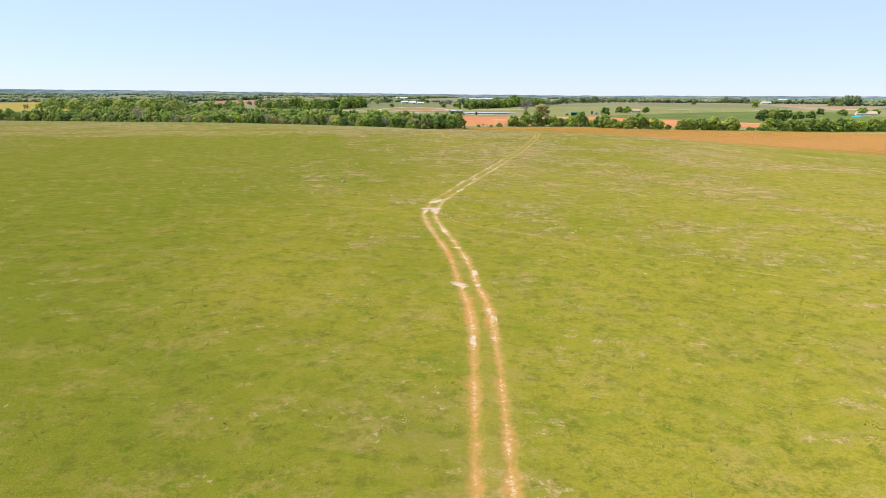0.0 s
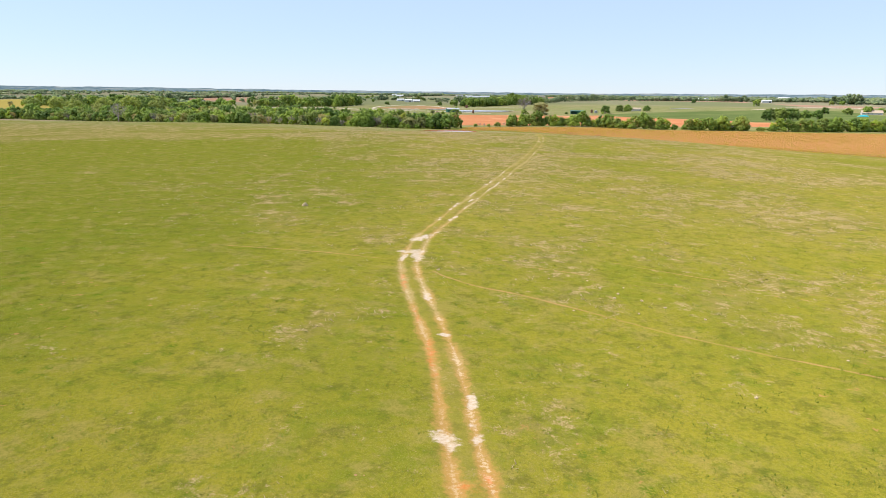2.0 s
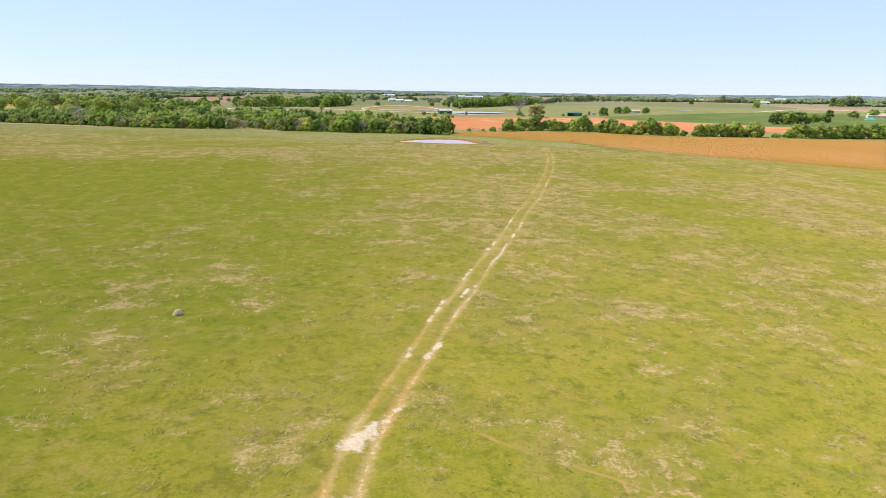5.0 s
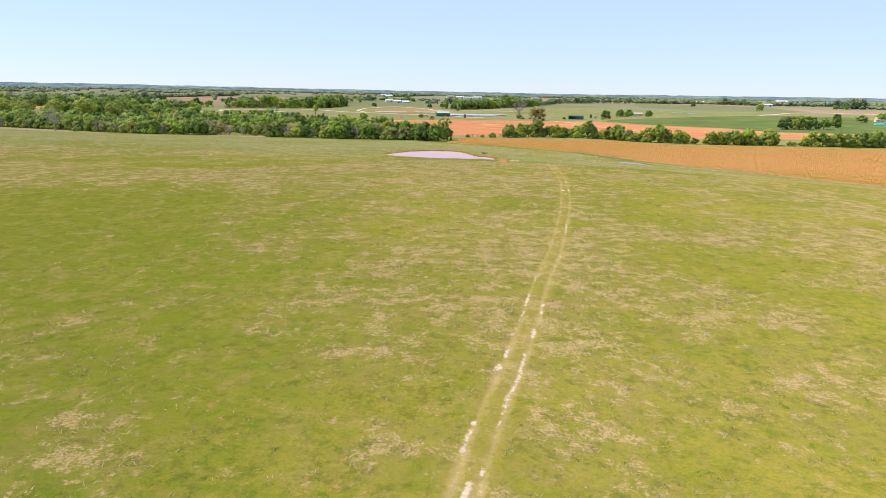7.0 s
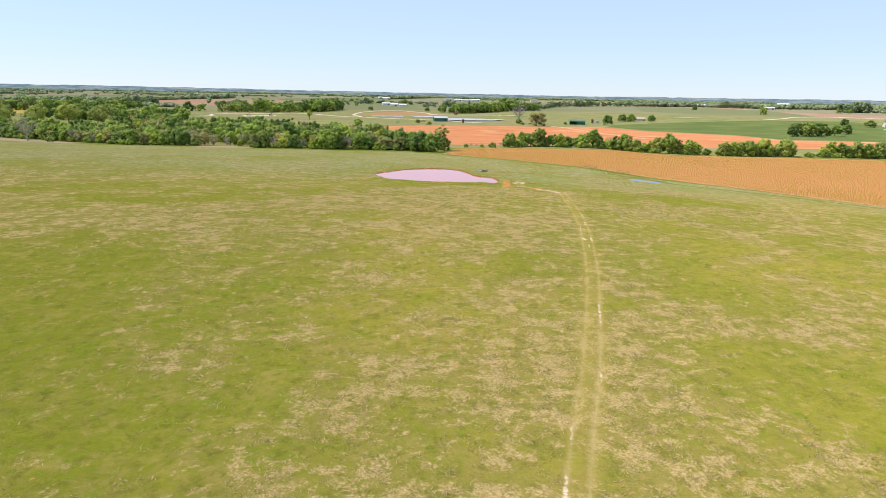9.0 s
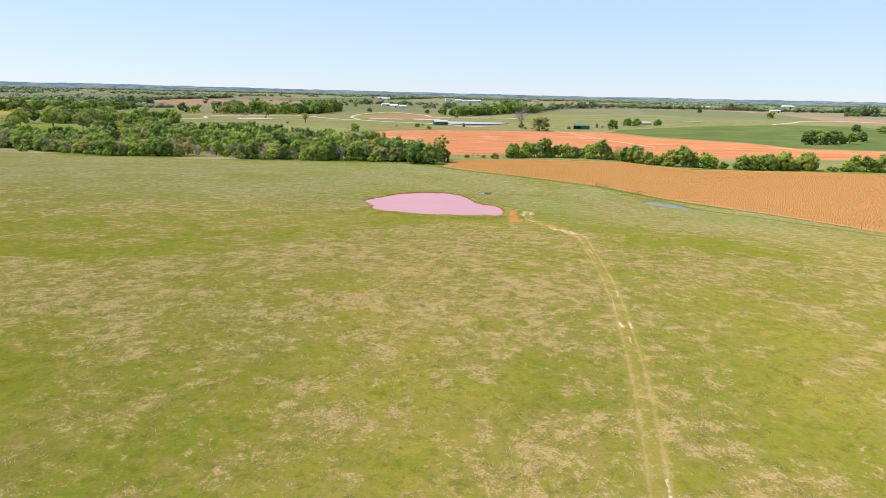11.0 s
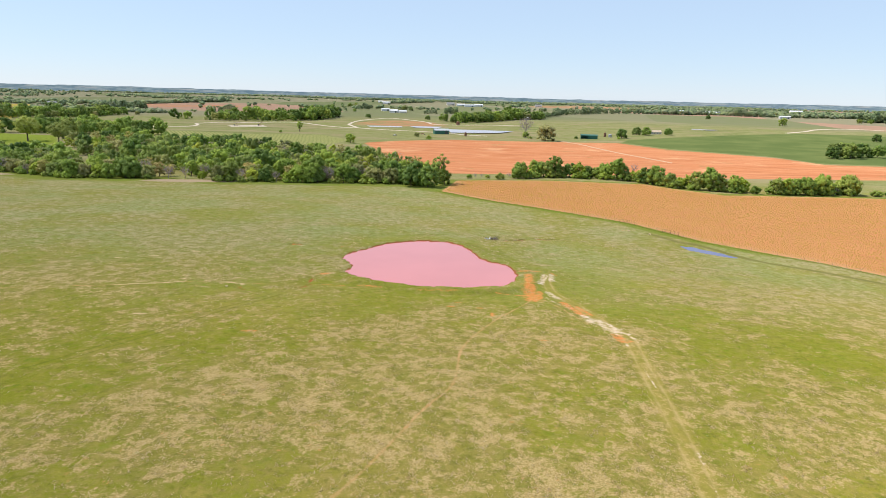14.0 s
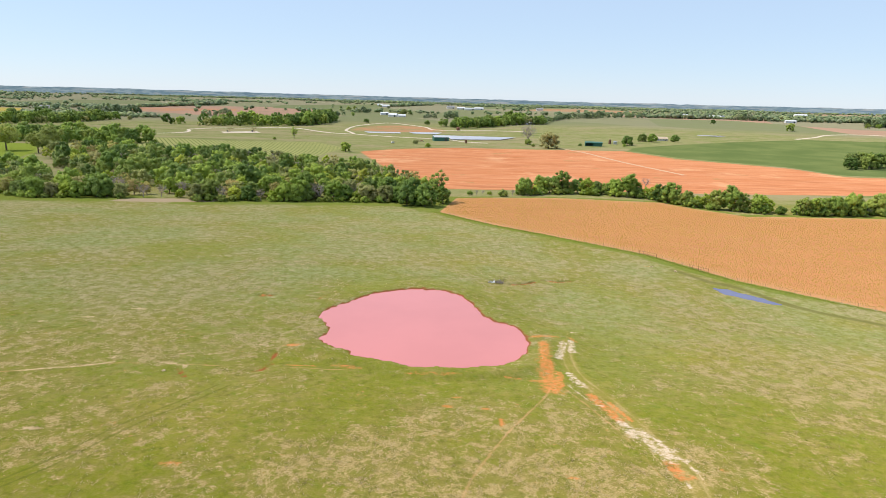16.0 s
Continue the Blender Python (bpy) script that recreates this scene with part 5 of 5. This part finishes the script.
def gable(bm, w, d, h, rise, over, thick):
    """Two roof slopes with thickness, ridge along x."""
    for s in (-1, 1):
        a = [(-w / 2 - over, s * (d / 2 + over), h - over * rise / (d / 2)), (w / 2 + over, s * (d / 2 + over), h - over * rise / (d / 2)), (w / 2 + over, 0, h + rise), (-w / 2 - over, 0, h + rise)]
        low = [bm.verts.new(p) for p in a]
        top = [bm.verts.new((p[0], p[1], p[2] + thick)) for p in a]
        bm.faces.new(low)
        bm.faces.new(top[::-1])
        for k in range(4):
            bm.faces.new((low[k], top[k], top[(k + 1) % 4], low[(k + 1) % 4]))
    bmesh.ops.recalc_face_normals(bm, faces=bm.faces[:])


def building(name, x, y, turn, w, d, h, rise, wall_mat, roof_mat, label, windows=0, door=3.0, open_front=0.0, category="building"):
    z = ground_at(x, y) - 0.3
    root = thing(name, pose(x, y, z, 0, 0, turn), label, category)
    bm = bmesh.new()
    t = 0.25
    add_box(bm, -w / 2, w / 2, d / 2 - t, d / 2, 0, h)
    add_box(bm, -w / 2, -w / 2 + t, -d / 2, d / 2 - t, 0, h)
    add_box(bm, w / 2 - t, w / 2, -d / 2, d / 2 - t, 0, h)
    if open_front < 1:
        add_box(bm, -w / 2 + t + open_front * (w - 2 * t), w / 2 - t, -d / 2, -d / 2 + t, 0, h)
    for s in (-1, 1):
        gx = s * (w / 2 - t / 2)
        tri = [bm.verts.new((gx + e, yy, zz)) for e in (-t / 2, t / 2) for yy, zz in ((-d / 2, h), (d / 2, h), (0, h + rise))]
        bm.faces.new(tri[:3])
        bm.faces.new(tri[3:][::-1])
        for k in range(3):
            bm.faces.new((tri[k], tri[(k + 1) % 3], tri[3 + (k + 1) % 3], tri[3 + k]))
    bmesh.ops.recalc_face_normals(bm, faces=bm.faces[:])
    part("wall", bm, wall_mat, root)
    bm = bmesh.new()
    gable(bm, w, d, h, rise, 0.5, 0.18)
    part("roof", bm, roof_mat, root)
    if door and open_front < 0.9:
        dx = w * 0.3
        part("door", boxed(dx - door / 2, dx + door / 2, -d / 2 - 0.06, -d / 2 + 0.02, 0, min(h * 0.85, door * 1.1)), DARKSTEEL, root)
    if windows:
        windows_on(root, w, d, h, windows)
    return root


building("barn", -24, 1100, 15, 20, 12, 5.5, 2.0, GREENSTEEL, ROOFSTEEL, "green sheet-steel barn with a shallow gable roof", 0, 4.0)
building("shed", 178, 1080, -6, 22, 10, 5.0, 1.2, GREENSTEEL, GREENSTEEL, "dark green machine shed with an open bay", 0, 0, 0.45)
building("house", 296, 1178, 8, 17, 9, 3.6, 2.2, WALLS, ROOFTAN, "low farmhouse with a tan roof among trees", 4, 1.2)
building("house", 668, 1122, -20, 30, 14, 3.6, 3.8, WALLS, ROOFTAN, "wide ranch house with a tan roof", 5, 1.4)
building("barn", -254, 2470, 5, 26, 14, 5, 3, WHITESTEEL, WHITESTEEL, "white barn on the far rise", 0, 5)
building("barn", -193, 1897, 20, 20, 11, 4.5, 2.5, WHITESTEEL, WHITESTEEL, "white sheet-steel barn in the pasture", 0, 4)
building("barn", -160, 1800, -15, 20, 12, 5, 3, WHITESTEEL, WHITESTEEL, "small white barn in the pasture", 0, 4)
building("house", -138, 1790, 10, 18, 9, 4, 3, WALLS, WHITESTEEL, "white-roofed farmhouse in the pasture", 4, 1.4)
building("house", -290, 2600, 5, 18, 10, 4, 3, WALLS, WHITESTEEL, "pale farmhouse in the distance", 4, 1.6)
building("barn", 5, 2420, 6, 26, 14, 5, 3, WHITESTEEL, WHITESTEEL, "long white poultry barn on the rise", 0, 4)
building("barn", 34, 2345, 4, 34, 14, 5, 3, WHITESTEEL, ROOFSTEEL, "long white poultry barn on the rise", 0, 4)
building("barn", 66, 2418, 4, 30, 14, 5, 3, WHITESTEEL, WHITESTEEL, "long white poultry barn on the rise", 0, 4)
building("barn", -30, 2480, 10, 26, 16, 6, 4, WALLS, ROOFGREY, "pale barn with a grey roof", 0, 4)
building("barn", 671, 2200, -8, 34, 14, 6, 3, WHITESTEEL, ROOFSTEEL, "white barn before a treeline", 0, 4)
building("barn", 735, 2120, -8, 40, 14, 6, 3, WHITESTEEL, WHITESTEEL, "long white barn before a treeline", 0, 4)
building("barn", 860, 1930, -8, 26, 12, 5, 2.5, WHITESTEEL, WHITESTEEL, "low white barn in the far pasture", 0, 4)
building("shed", 146, 1552, 10, 14, 8, 4, 1.5, WHITESTEEL, ROOFSTEEL, "small white shed by the creek", 0, 3)
building("house", -1010, 1790, 0, 22, 12, 5, 3, WALLS, ROOFGREY, "small farmhouse by the golden field", 3, 1.2)
building("house", 280, 2500, 0, 24, 12, 6, 3, WALLS, ROOFGREY, "grey-roofed house in the distance", 3, 1.2)
building("house", 1180, 2500, -10, 40, 16, 7, 4, WALLS, WHITESTEEL, "pale house among far trees", 4, 1.4)


def tank(x, y, r, h, material, label):
    root = thing("storage_tank", Matrix.Translation((x, y, ground_at(x, y) - 0.2)), label, "tank", "storage tanks by the shed")
    bm = bmesh.new()
    tube(bm, (0, 0, 0), (0, 0, h), r, r, 20)
    part("shell", bm, material, root)
    bm = bmesh.new()
    tube(bm, (0, 0, h), (0, 0, h + r * 0.45), r * 1.04, r * 0.15, 20)
    part("lid", bm, material, root)
    bm = bmesh.new()
    for s in (-0.25, 0.25):
        tube(bm, (s, -r - 0.1, 0), (s, -r - 0.1, h), 0.04, 0.04, 5)
    for k in range(int(h / 0.5)):
        tube(bm, (-0.25, -r - 0.1, 0.3 + k * 0.5), (0.25, -r - 0.1, 0.3 + k * 0.5), 0.03, 0.03, 4)
    part("ladder", bm, WIRE, root)


tank(208, 1118, 1.8, 5.6, RUST, "rust-brown upright storage tank")
tank(214, 1112, 2.6, 3.6, TIN, "squat galvanised storage tank")
tank(-1, 1330, 3.0, 5.0, RUST, "rust-brown oil tank by the pond road")
tank(138, 1545, 2.5, 6.0, WHITESTEEL, "white upright tank by the creek")
tank(742, 2070, 4.0, 9.0, TIN, "galvanised grain bin by the white barn")


def pump_jack(x, y, turn):
    root = thing("pump_jack", pose(x, y, ground_at(x, y) + 0.25, 0, 0, turn), "dark steel oil pump jack at rest on a gravel pad", "pump jack", "oil pumps")
    part("skid", boxed(-4, 4, -0.8, 0.8, 0, 0.35), RUST, root)
    bm = bmesh.new()
    for sx in (-1, 1):
        for sy in (-0.8, 0.8):
            tube(bm, (sx, sy, 0.3), (0, 0, 5.4), 0.14, 0.12, 5)
    part("post", bm, RUST, root)
    part("beam", boxed(-4.2, 4.4, -0.25, 0.25, 5.3, 5.9, 0.05), RUST, root)
    bm = bmesh.new()
    for k in range(6):
        add_box(bm, 4.2 + 0.12 * (2.5 - abs(k - 2.5)), 4.9, -0.22, 0.22, 3.9 + k * 0.5, 4.42 + k * 0.5)
    part("horse_head", bm, RUST, root)
    part("counterweight", boxed(-4.2, -3.0, -0.9, 0.9, 1.2, 2.6, 0.15), DARKSTEEL, root)
    part("gearbox", boxed(-3.4, -2.2, -0.5, 0.5, 0.35, 1.5, 0.1), DARKSTEEL, root)
    bm = bmesh.new()
    tube(bm, (4.6, 0, 0), (4.6, 0, 4.2), 0.06, 0.06, 5)
    part("rod", bm, TIN, root)


tank(10, 1073, 1.6, 4.8, RUST, "rust-brown upright tank beside the barn")


def implement(x, y, turn, material, label):
    """A parked field implement: a frame on two wheels, a drawbar and a row of tines."""
    root = thing("field_implement", pose(x, y, ground_at(x, y), 0, 0, turn), label, "implement", "implements parked by the barn")
    part("frame", boxed(-2.6, 2.6, -0.9, 0.9, 0.9, 1.25, 0.05), material, root)
    part("drawbar", boxed(-0.12, 0.12, -3.2, -0.9, 0.75, 0.95, 0.02), material, root)
    part("hopper", boxed(-2.0, 2.0, -0.5, 0.6, 1.25, 2.1, 0.15), material, root)
    for side in (-2.8, 2.8):
        bm = bmesh.new()
        tube(bm, (side - 0.15, 0, 0.6), (side + 0.15, 0, 0.6), 0.6, 0.6, 14)
        part("wheel", bm, DARKSTEEL, root)
    for k in range(7):
        bm = bmesh.new()
        tube(bm, (-2.4 + 0.8 * k, 0.7, 0.9), (-2.4 + 0.8 * k, 1.1, 0.02), 0.05, 0.03, 5)
        part("tine", bm, RUST, root)


implement(-55, 1077, 20, RUST, "rusty red seed drill parked in the grass")
implement(-48, 1071, -35, RUST, "rusty red seed drill parked in the grass")
implement(-82, 1032, 60, TIN, "grey field implement parked in the grass")


def tarpaulin(x, y, turn):
    """A sagging sheet over a stack, its hem on the ground."""
    nu, nv = 15, 9
    verts, faces = [], []
    for v in range(nv):
        for u in range(nu):
            a, b = u / (nu - 1) * 2 - 1, v / (nv - 1) * 2 - 1
            lift = max(0.0, 1 - max(abs(a), abs(b)) ** 4) * (2.3 + 0.25 * math.sin(5 * a + 2 * b) + 0.15 * math.cos(7 * b))
            verts.append((a * 7.5, b * 2.6, lift))
    for v in range(nv - 1):
        for u in range(nu - 1):
            i = v * nu + u
            faces.append((i, i + 1, i + nu + 1, i + nu))
    ob = new("tarpaulin", mesh_of("tarpaulin", verts, faces, BLUECLOTH, True))
    ob.matrix_basis = pose(x, y, ground_at(x, y) - 0.05, 0, 0, turn)
    tagged(ob, "bright teal tarpaulin spread over a stack", "tarpaulin")


tarpaulin(603, 1035, -12)
pump_jack(-326, 1142, 20)
pump_jack(-296, 1156, -30)


# ---- fence along the stubble field ----
def field_fence():
    p = np.array(FENCE_LINE, float)
    run = np.r_[0, np.cumsum(np.hypot(*np.diff(p, axis=0).T))]
    root = thing("fence", Matrix.Translation((0, 0, 0)), "barbed wire fence on steel and wooden posts", "fence")
    bm = bmesh.new()
    tube(bm, (0, 0, -0.4), (0, 0, 1.25), 0.045, 0.04, 6)
    me = bpy.data.meshes.new("post")
    bm.to_mesh(me)
    bm.free()
    me.materials.append(WOOD)
    spots = []
    for s in np.arange(2, run[-1] - 60, 4.2):
        x, y = np.interp(s, run, p[:, 0]), np.interp(s, run, p[:, 1])
        z = ground_at(x, y)
        ob = new("post", me)
        ob.parent = root
        ob.matrix_basis = Matrix.LocRotScale((x, y, z), Euler((rng.uniform(-0.06, 0.06), rng.uniform(-0.06, 0.06), rng.uniform(0, 3))), (1, 1, rng.uniform(0.85, 1.15)))
        spots.append(Vector((x, y, z)))
    for h in (0.45, 0.8, 1.15):
        bm = bmesh.new()
        for a, b in zip(spots, spots[1:]):
            tube(bm, a + Vector((0, 0, h)), b + Vector((0, 0, h)), 0.008, 0.008, 3, False)
        part("wire", bm, WIRE, root)


field_fence()


def brace(ax, ay, bx, by, label):
    """A braced corner of the fence: stout posts, rails between them."""
    z = min(ground_at(ax, ay), ground_at(bx, by))
    root = thing("fence_brace", pose(ax, ay, z, 0, 0, math.degrees(math.atan2(by - ay, bx - ax))), label, "fence brace", "braced corners of the fence")
    length = math.hypot(bx - ax, by - ay)
    for k in range(3):
        bm = bmesh.new()
        tube(bm, (length * k / 2, 0, -0.5), (length * k / 2, 0, 1.6), 0.075, 0.07, 8)
        part("post", bm, RUST, root)
    for h in (0.7, 1.5):
        bm = bmesh.new()
        tube(bm, (0, 0, h), (length, 0, h), 0.04, 0.04, 7)
        part("rail", bm, RUST, root)


brace(68.6, 463.9, 73.6, 459.3, "rusty pipe brace in the fence line")
brace(81.2, 447.0, 85.6, 441.4, "rusty pipe brace in the fence line")


# ---- small things on the pasture ----
def rock(name, x, y, r, label, flat=0.8, sink=0.25):
    bm = bmesh.new()
    bmesh.ops.create_icosphere(bm, subdivisions=3, radius=r)
    off = Vector((x * 1.7, y * 0.3, 2.0))
    for v in bm.verts:
        k = 1 + 0.35 * noise.noise(v.co / r * 1.1 + off) + 0.14 * noise.noise(v.co / r * 3.0 + off)
        v.co = Vector((v.co.x * k, v.co.y * k * 0.9, v.co.z * k * flat))
    me = bpy.data.meshes.new(name)
    bm.to_mesh(me)
    bm.free()
    me.materials.append(STONE)
    ob = new(name, me)
    ob.matrix_basis = pose(x, y, ground_at(x, y) + r * flat * (1 - 2 * sink) * 0.5, 0, 0, x * 40)
    return tagged(ob, label, "rock")


rock("boulder", -24.7, 123.3, 0.50, "single pale rounded limestone boulder in the grass")
rock("stone", -2.6, 90.2, 0.17, "small white stone beside the wheel track", 0.5)
rock("stone", 74.4, 440.7, 0.5, "pale stone at the fence end", 0.7)
rock("stone", 67.8, 445.7, 0.55, "pale stone on bare red soil", 0.6)
rock("stone", -49.3, 332.8, 0.3, "small white stone in the grass", 0.6)
for sx, sy, sr in ((9.6, 79.5, 0.16), (18.6, 64.6, 0.18), (26.0, 60.2, 0.2), (28.2, 71.4, 0.16), (31.5, 88.0, 0.17), (13.0, 96.0, 0.15), (13.2, 86.4, 0.20), (14.6, 84.9, 0.22), (14.0, 83.6, 0.24), (15.6, 86.9, 0.18), (16.4, 83.2, 0.22), (12.4, 88.6, 0.16), (11.0, 84.0, 0.15), (18.0, 81.5, 0.20), (20.6, 78.9, 0.2), (15.2, 79.6, 0.17), (8.6, 88.9, 0.15), (5.2, 87.8, 0.14)):
    rock("stone", sx, sy, 0.7 * sr, "small pale stone lying in the pasture", 0.5)


def scrap_pile(x, y):
    z = ground_at(x, y)
    root = thing("scrap_pile", Matrix.Translation((x, y, z)), "heap of white scrap and grey broken branches", "scrap pile")
    for k in range(7):
        w, d, h = rng.uniform(0.14, 0.36, 3)
        bm = boxed(-w, w, -d, d, 0, h, 0.05)
        ob = part("panel", bm, WHITESTEEL if k % 3 else TIN, root)
        ob.matrix_basis = pose(-1.6 + rng.uniform(-0.9, 0.9), rng.uniform(-0.7, 0.7), rng.uniform(0, 0.25), rng.uniform(-25, 25), rng.uniform(-25, 25), rng.uniform(0, 180))
    for k in range(22):
        bm = bmesh.new()
        length = rng.uniform(1.2, 3.2)
        limbs(bm, Vector((0, 0, 0)), Vector((1, 0, 0.1)).normalized(), length * 0.5, 0.07, 2, 0.4)
        ob = part("branch", bm, BARK if k % 3 else GREYBARK, root)
        ob.matrix_basis = pose(rng.uniform(-0.6, 2.2), rng.uniform(-0.8, 0.8), rng.uniform(0.05, 0.4), rng.uniform(-20, 20), rng.uniform(-12, 12), rng.uniform(0, 360))


scrap_pile(12.5, 409.2)


# ---- grass that stands out of the sward ----
def tufts(name, x, y, blades, tall, spread, material, label, flat=0.5, wide=0.03):
    """Blades as narrow triangles about each place."""
    n = len(x)
    bx, by = np.repeat(x, blades) + rng.normal(0, spread, n * blades), np.repeat(y, blades) + rng.normal(0, spread, n * blades)
    bz = land(bx, by) - 0.02
    h = tall * rng.uniform(0.5, 1.2, n * blades)
    b = rng.uniform(0, 2 * np.pi, n * blades)
    a = b + np.pi / 2 + rng.normal(0, 0.35, n * blades)
    w = wide * rng.uniform(0.6, 1.4, n * blades)
    base = np.stack([bx, by, bz], -1)
    half = np.stack([np.cos(a) * w, np.sin(a) * w, 0 * a], -1)
    lean = np.stack([np.cos(b) * h * flat, np.sin(b) * h * flat, h * (1.05 - 0.9 * flat)], -1)
    verts = np.stack([base - half, base + half, base + lean], 1).reshape(-1, 3)
    me = big_mesh(name, verts, np.arange(len(verts)).reshape(-1, 3), material, False)
    return tagged(new(name, me), label, "grass", kind="stuff")


def scatter(count, x0, x1, y0, y1, chance):
    x, y = rng.uniform(x0, x1, count), rng.uniform(y0, y1, count)
    off = (np.abs(track_side(x, y)) > 1.5) & (pond_edge(x, y) > 1.0) & (from_area(x, y, STUBBLE_AREA) > 2)
    k = off & (rng.random(count) < chance(x, y))
    return x[k], y[k]


tx, ty = scatter(210000, -75, 95, 18, 420, lambda x, y: smooth(dry_amount(x, y) + 1.3 * (grain(x, y, 1.0, 61) - 0.5), 0.50, 1.10) * (0.25 + 0.75 * smooth(y, 60, 130)) * (1 - smooth(-x, 40, 78)) * (1 - smooth(x, 60, 98)))
tufts("dead_grass", tx, ty, 4, 0.46, 0.24, STRAW, "matted tufts of pale dead grass", 0.74, 0.038)
tx, ty = scatter(50000, -75, 95, 18, 420, lambda x, y: (0.12 + 0.6 * smooth(lumps(x, y, 9, 33, 3), 0.52, 0.7)) * (1 - smooth(-x, 40, 78)) * (1 - smooth(x, 60, 98)))
tufts("green_weeds", tx, ty, 7, 0.24, 0.20, WEED, "darker green tufts of weeds", 0.52, 0.042)

tx, ty = scatter(60000, -45, 55, 18, 130, lambda x, y: (0.15 + 0.75 * smooth(lumps(x, y, 6, 35, 4), 0.42, 0.62)) * (1 - smooth(np.abs(x - 5), 18, 50)) * (1 - smooth(y, 80, 130)))
tufts("green_weeds", tx, ty, 3, 0.17, 0.16, WEED, "short uneven tufts of fresh green grass", 0.5, 0.022)
dx = np.interp(np.linspace(0, 1, 1500), np.linspace(0, 1, len(FENCE_LINE) - 1), [p[0] for p in FENCE_LINE[:-1]])
dy = np.interp(np.linspace(0, 1, 1500), np.linspace(0, 1, len(FENCE_LINE) - 1), [p[1] for p in FENCE_LINE[:-1]])
off = np.abs(rng.normal(0, 1.1, 1500))
tufts("green_weeds", dx - off * 0.75, dy - off * 0.65, 6, 0.55, 0.35, WEED, "tall weeds along the field fence", 0.5, 0.05)

# stalks left standing on the harvested field
tx, ty = rng.uniform(-10, 460, 520000), rng.uniform(250, 620, 520000)
k = from_area(tx, ty, STUBBLE_AREA) + 5 * (lumps(tx, ty, 14, 77, 3) - 0.5) < -1.5
tufts("stubble_stalks", tx[k], ty[k], 1, 0.60, 0.1, STALK, "pale olive stalks standing on a harvested field", 0.12, 0.050)

# fresh soil thrown up by burrowing
tx, ty = scatter(300, -60, 60, 25, 300, lambda x, y: smooth(lumps(x, y, 22, 71, 2), 0.55, 0.7))
mv, mq, at = [], [], 0
for x, y, z in zip(tx, ty, land(tx, ty)):
    p, q = ball(np.array([x, y, z]), rng.uniform(0.05, 0.13), 0.15, 0.5)
    mv.append(p), mq.append(q + at)
    at += len(p)
tagged(new("soil_mounds", big_mesh("soil_mounds", np.concatenate(mv), np.concatenate(mq), SOIL)), "small mounds of fresh orange soil", "soil", kind="stuff")
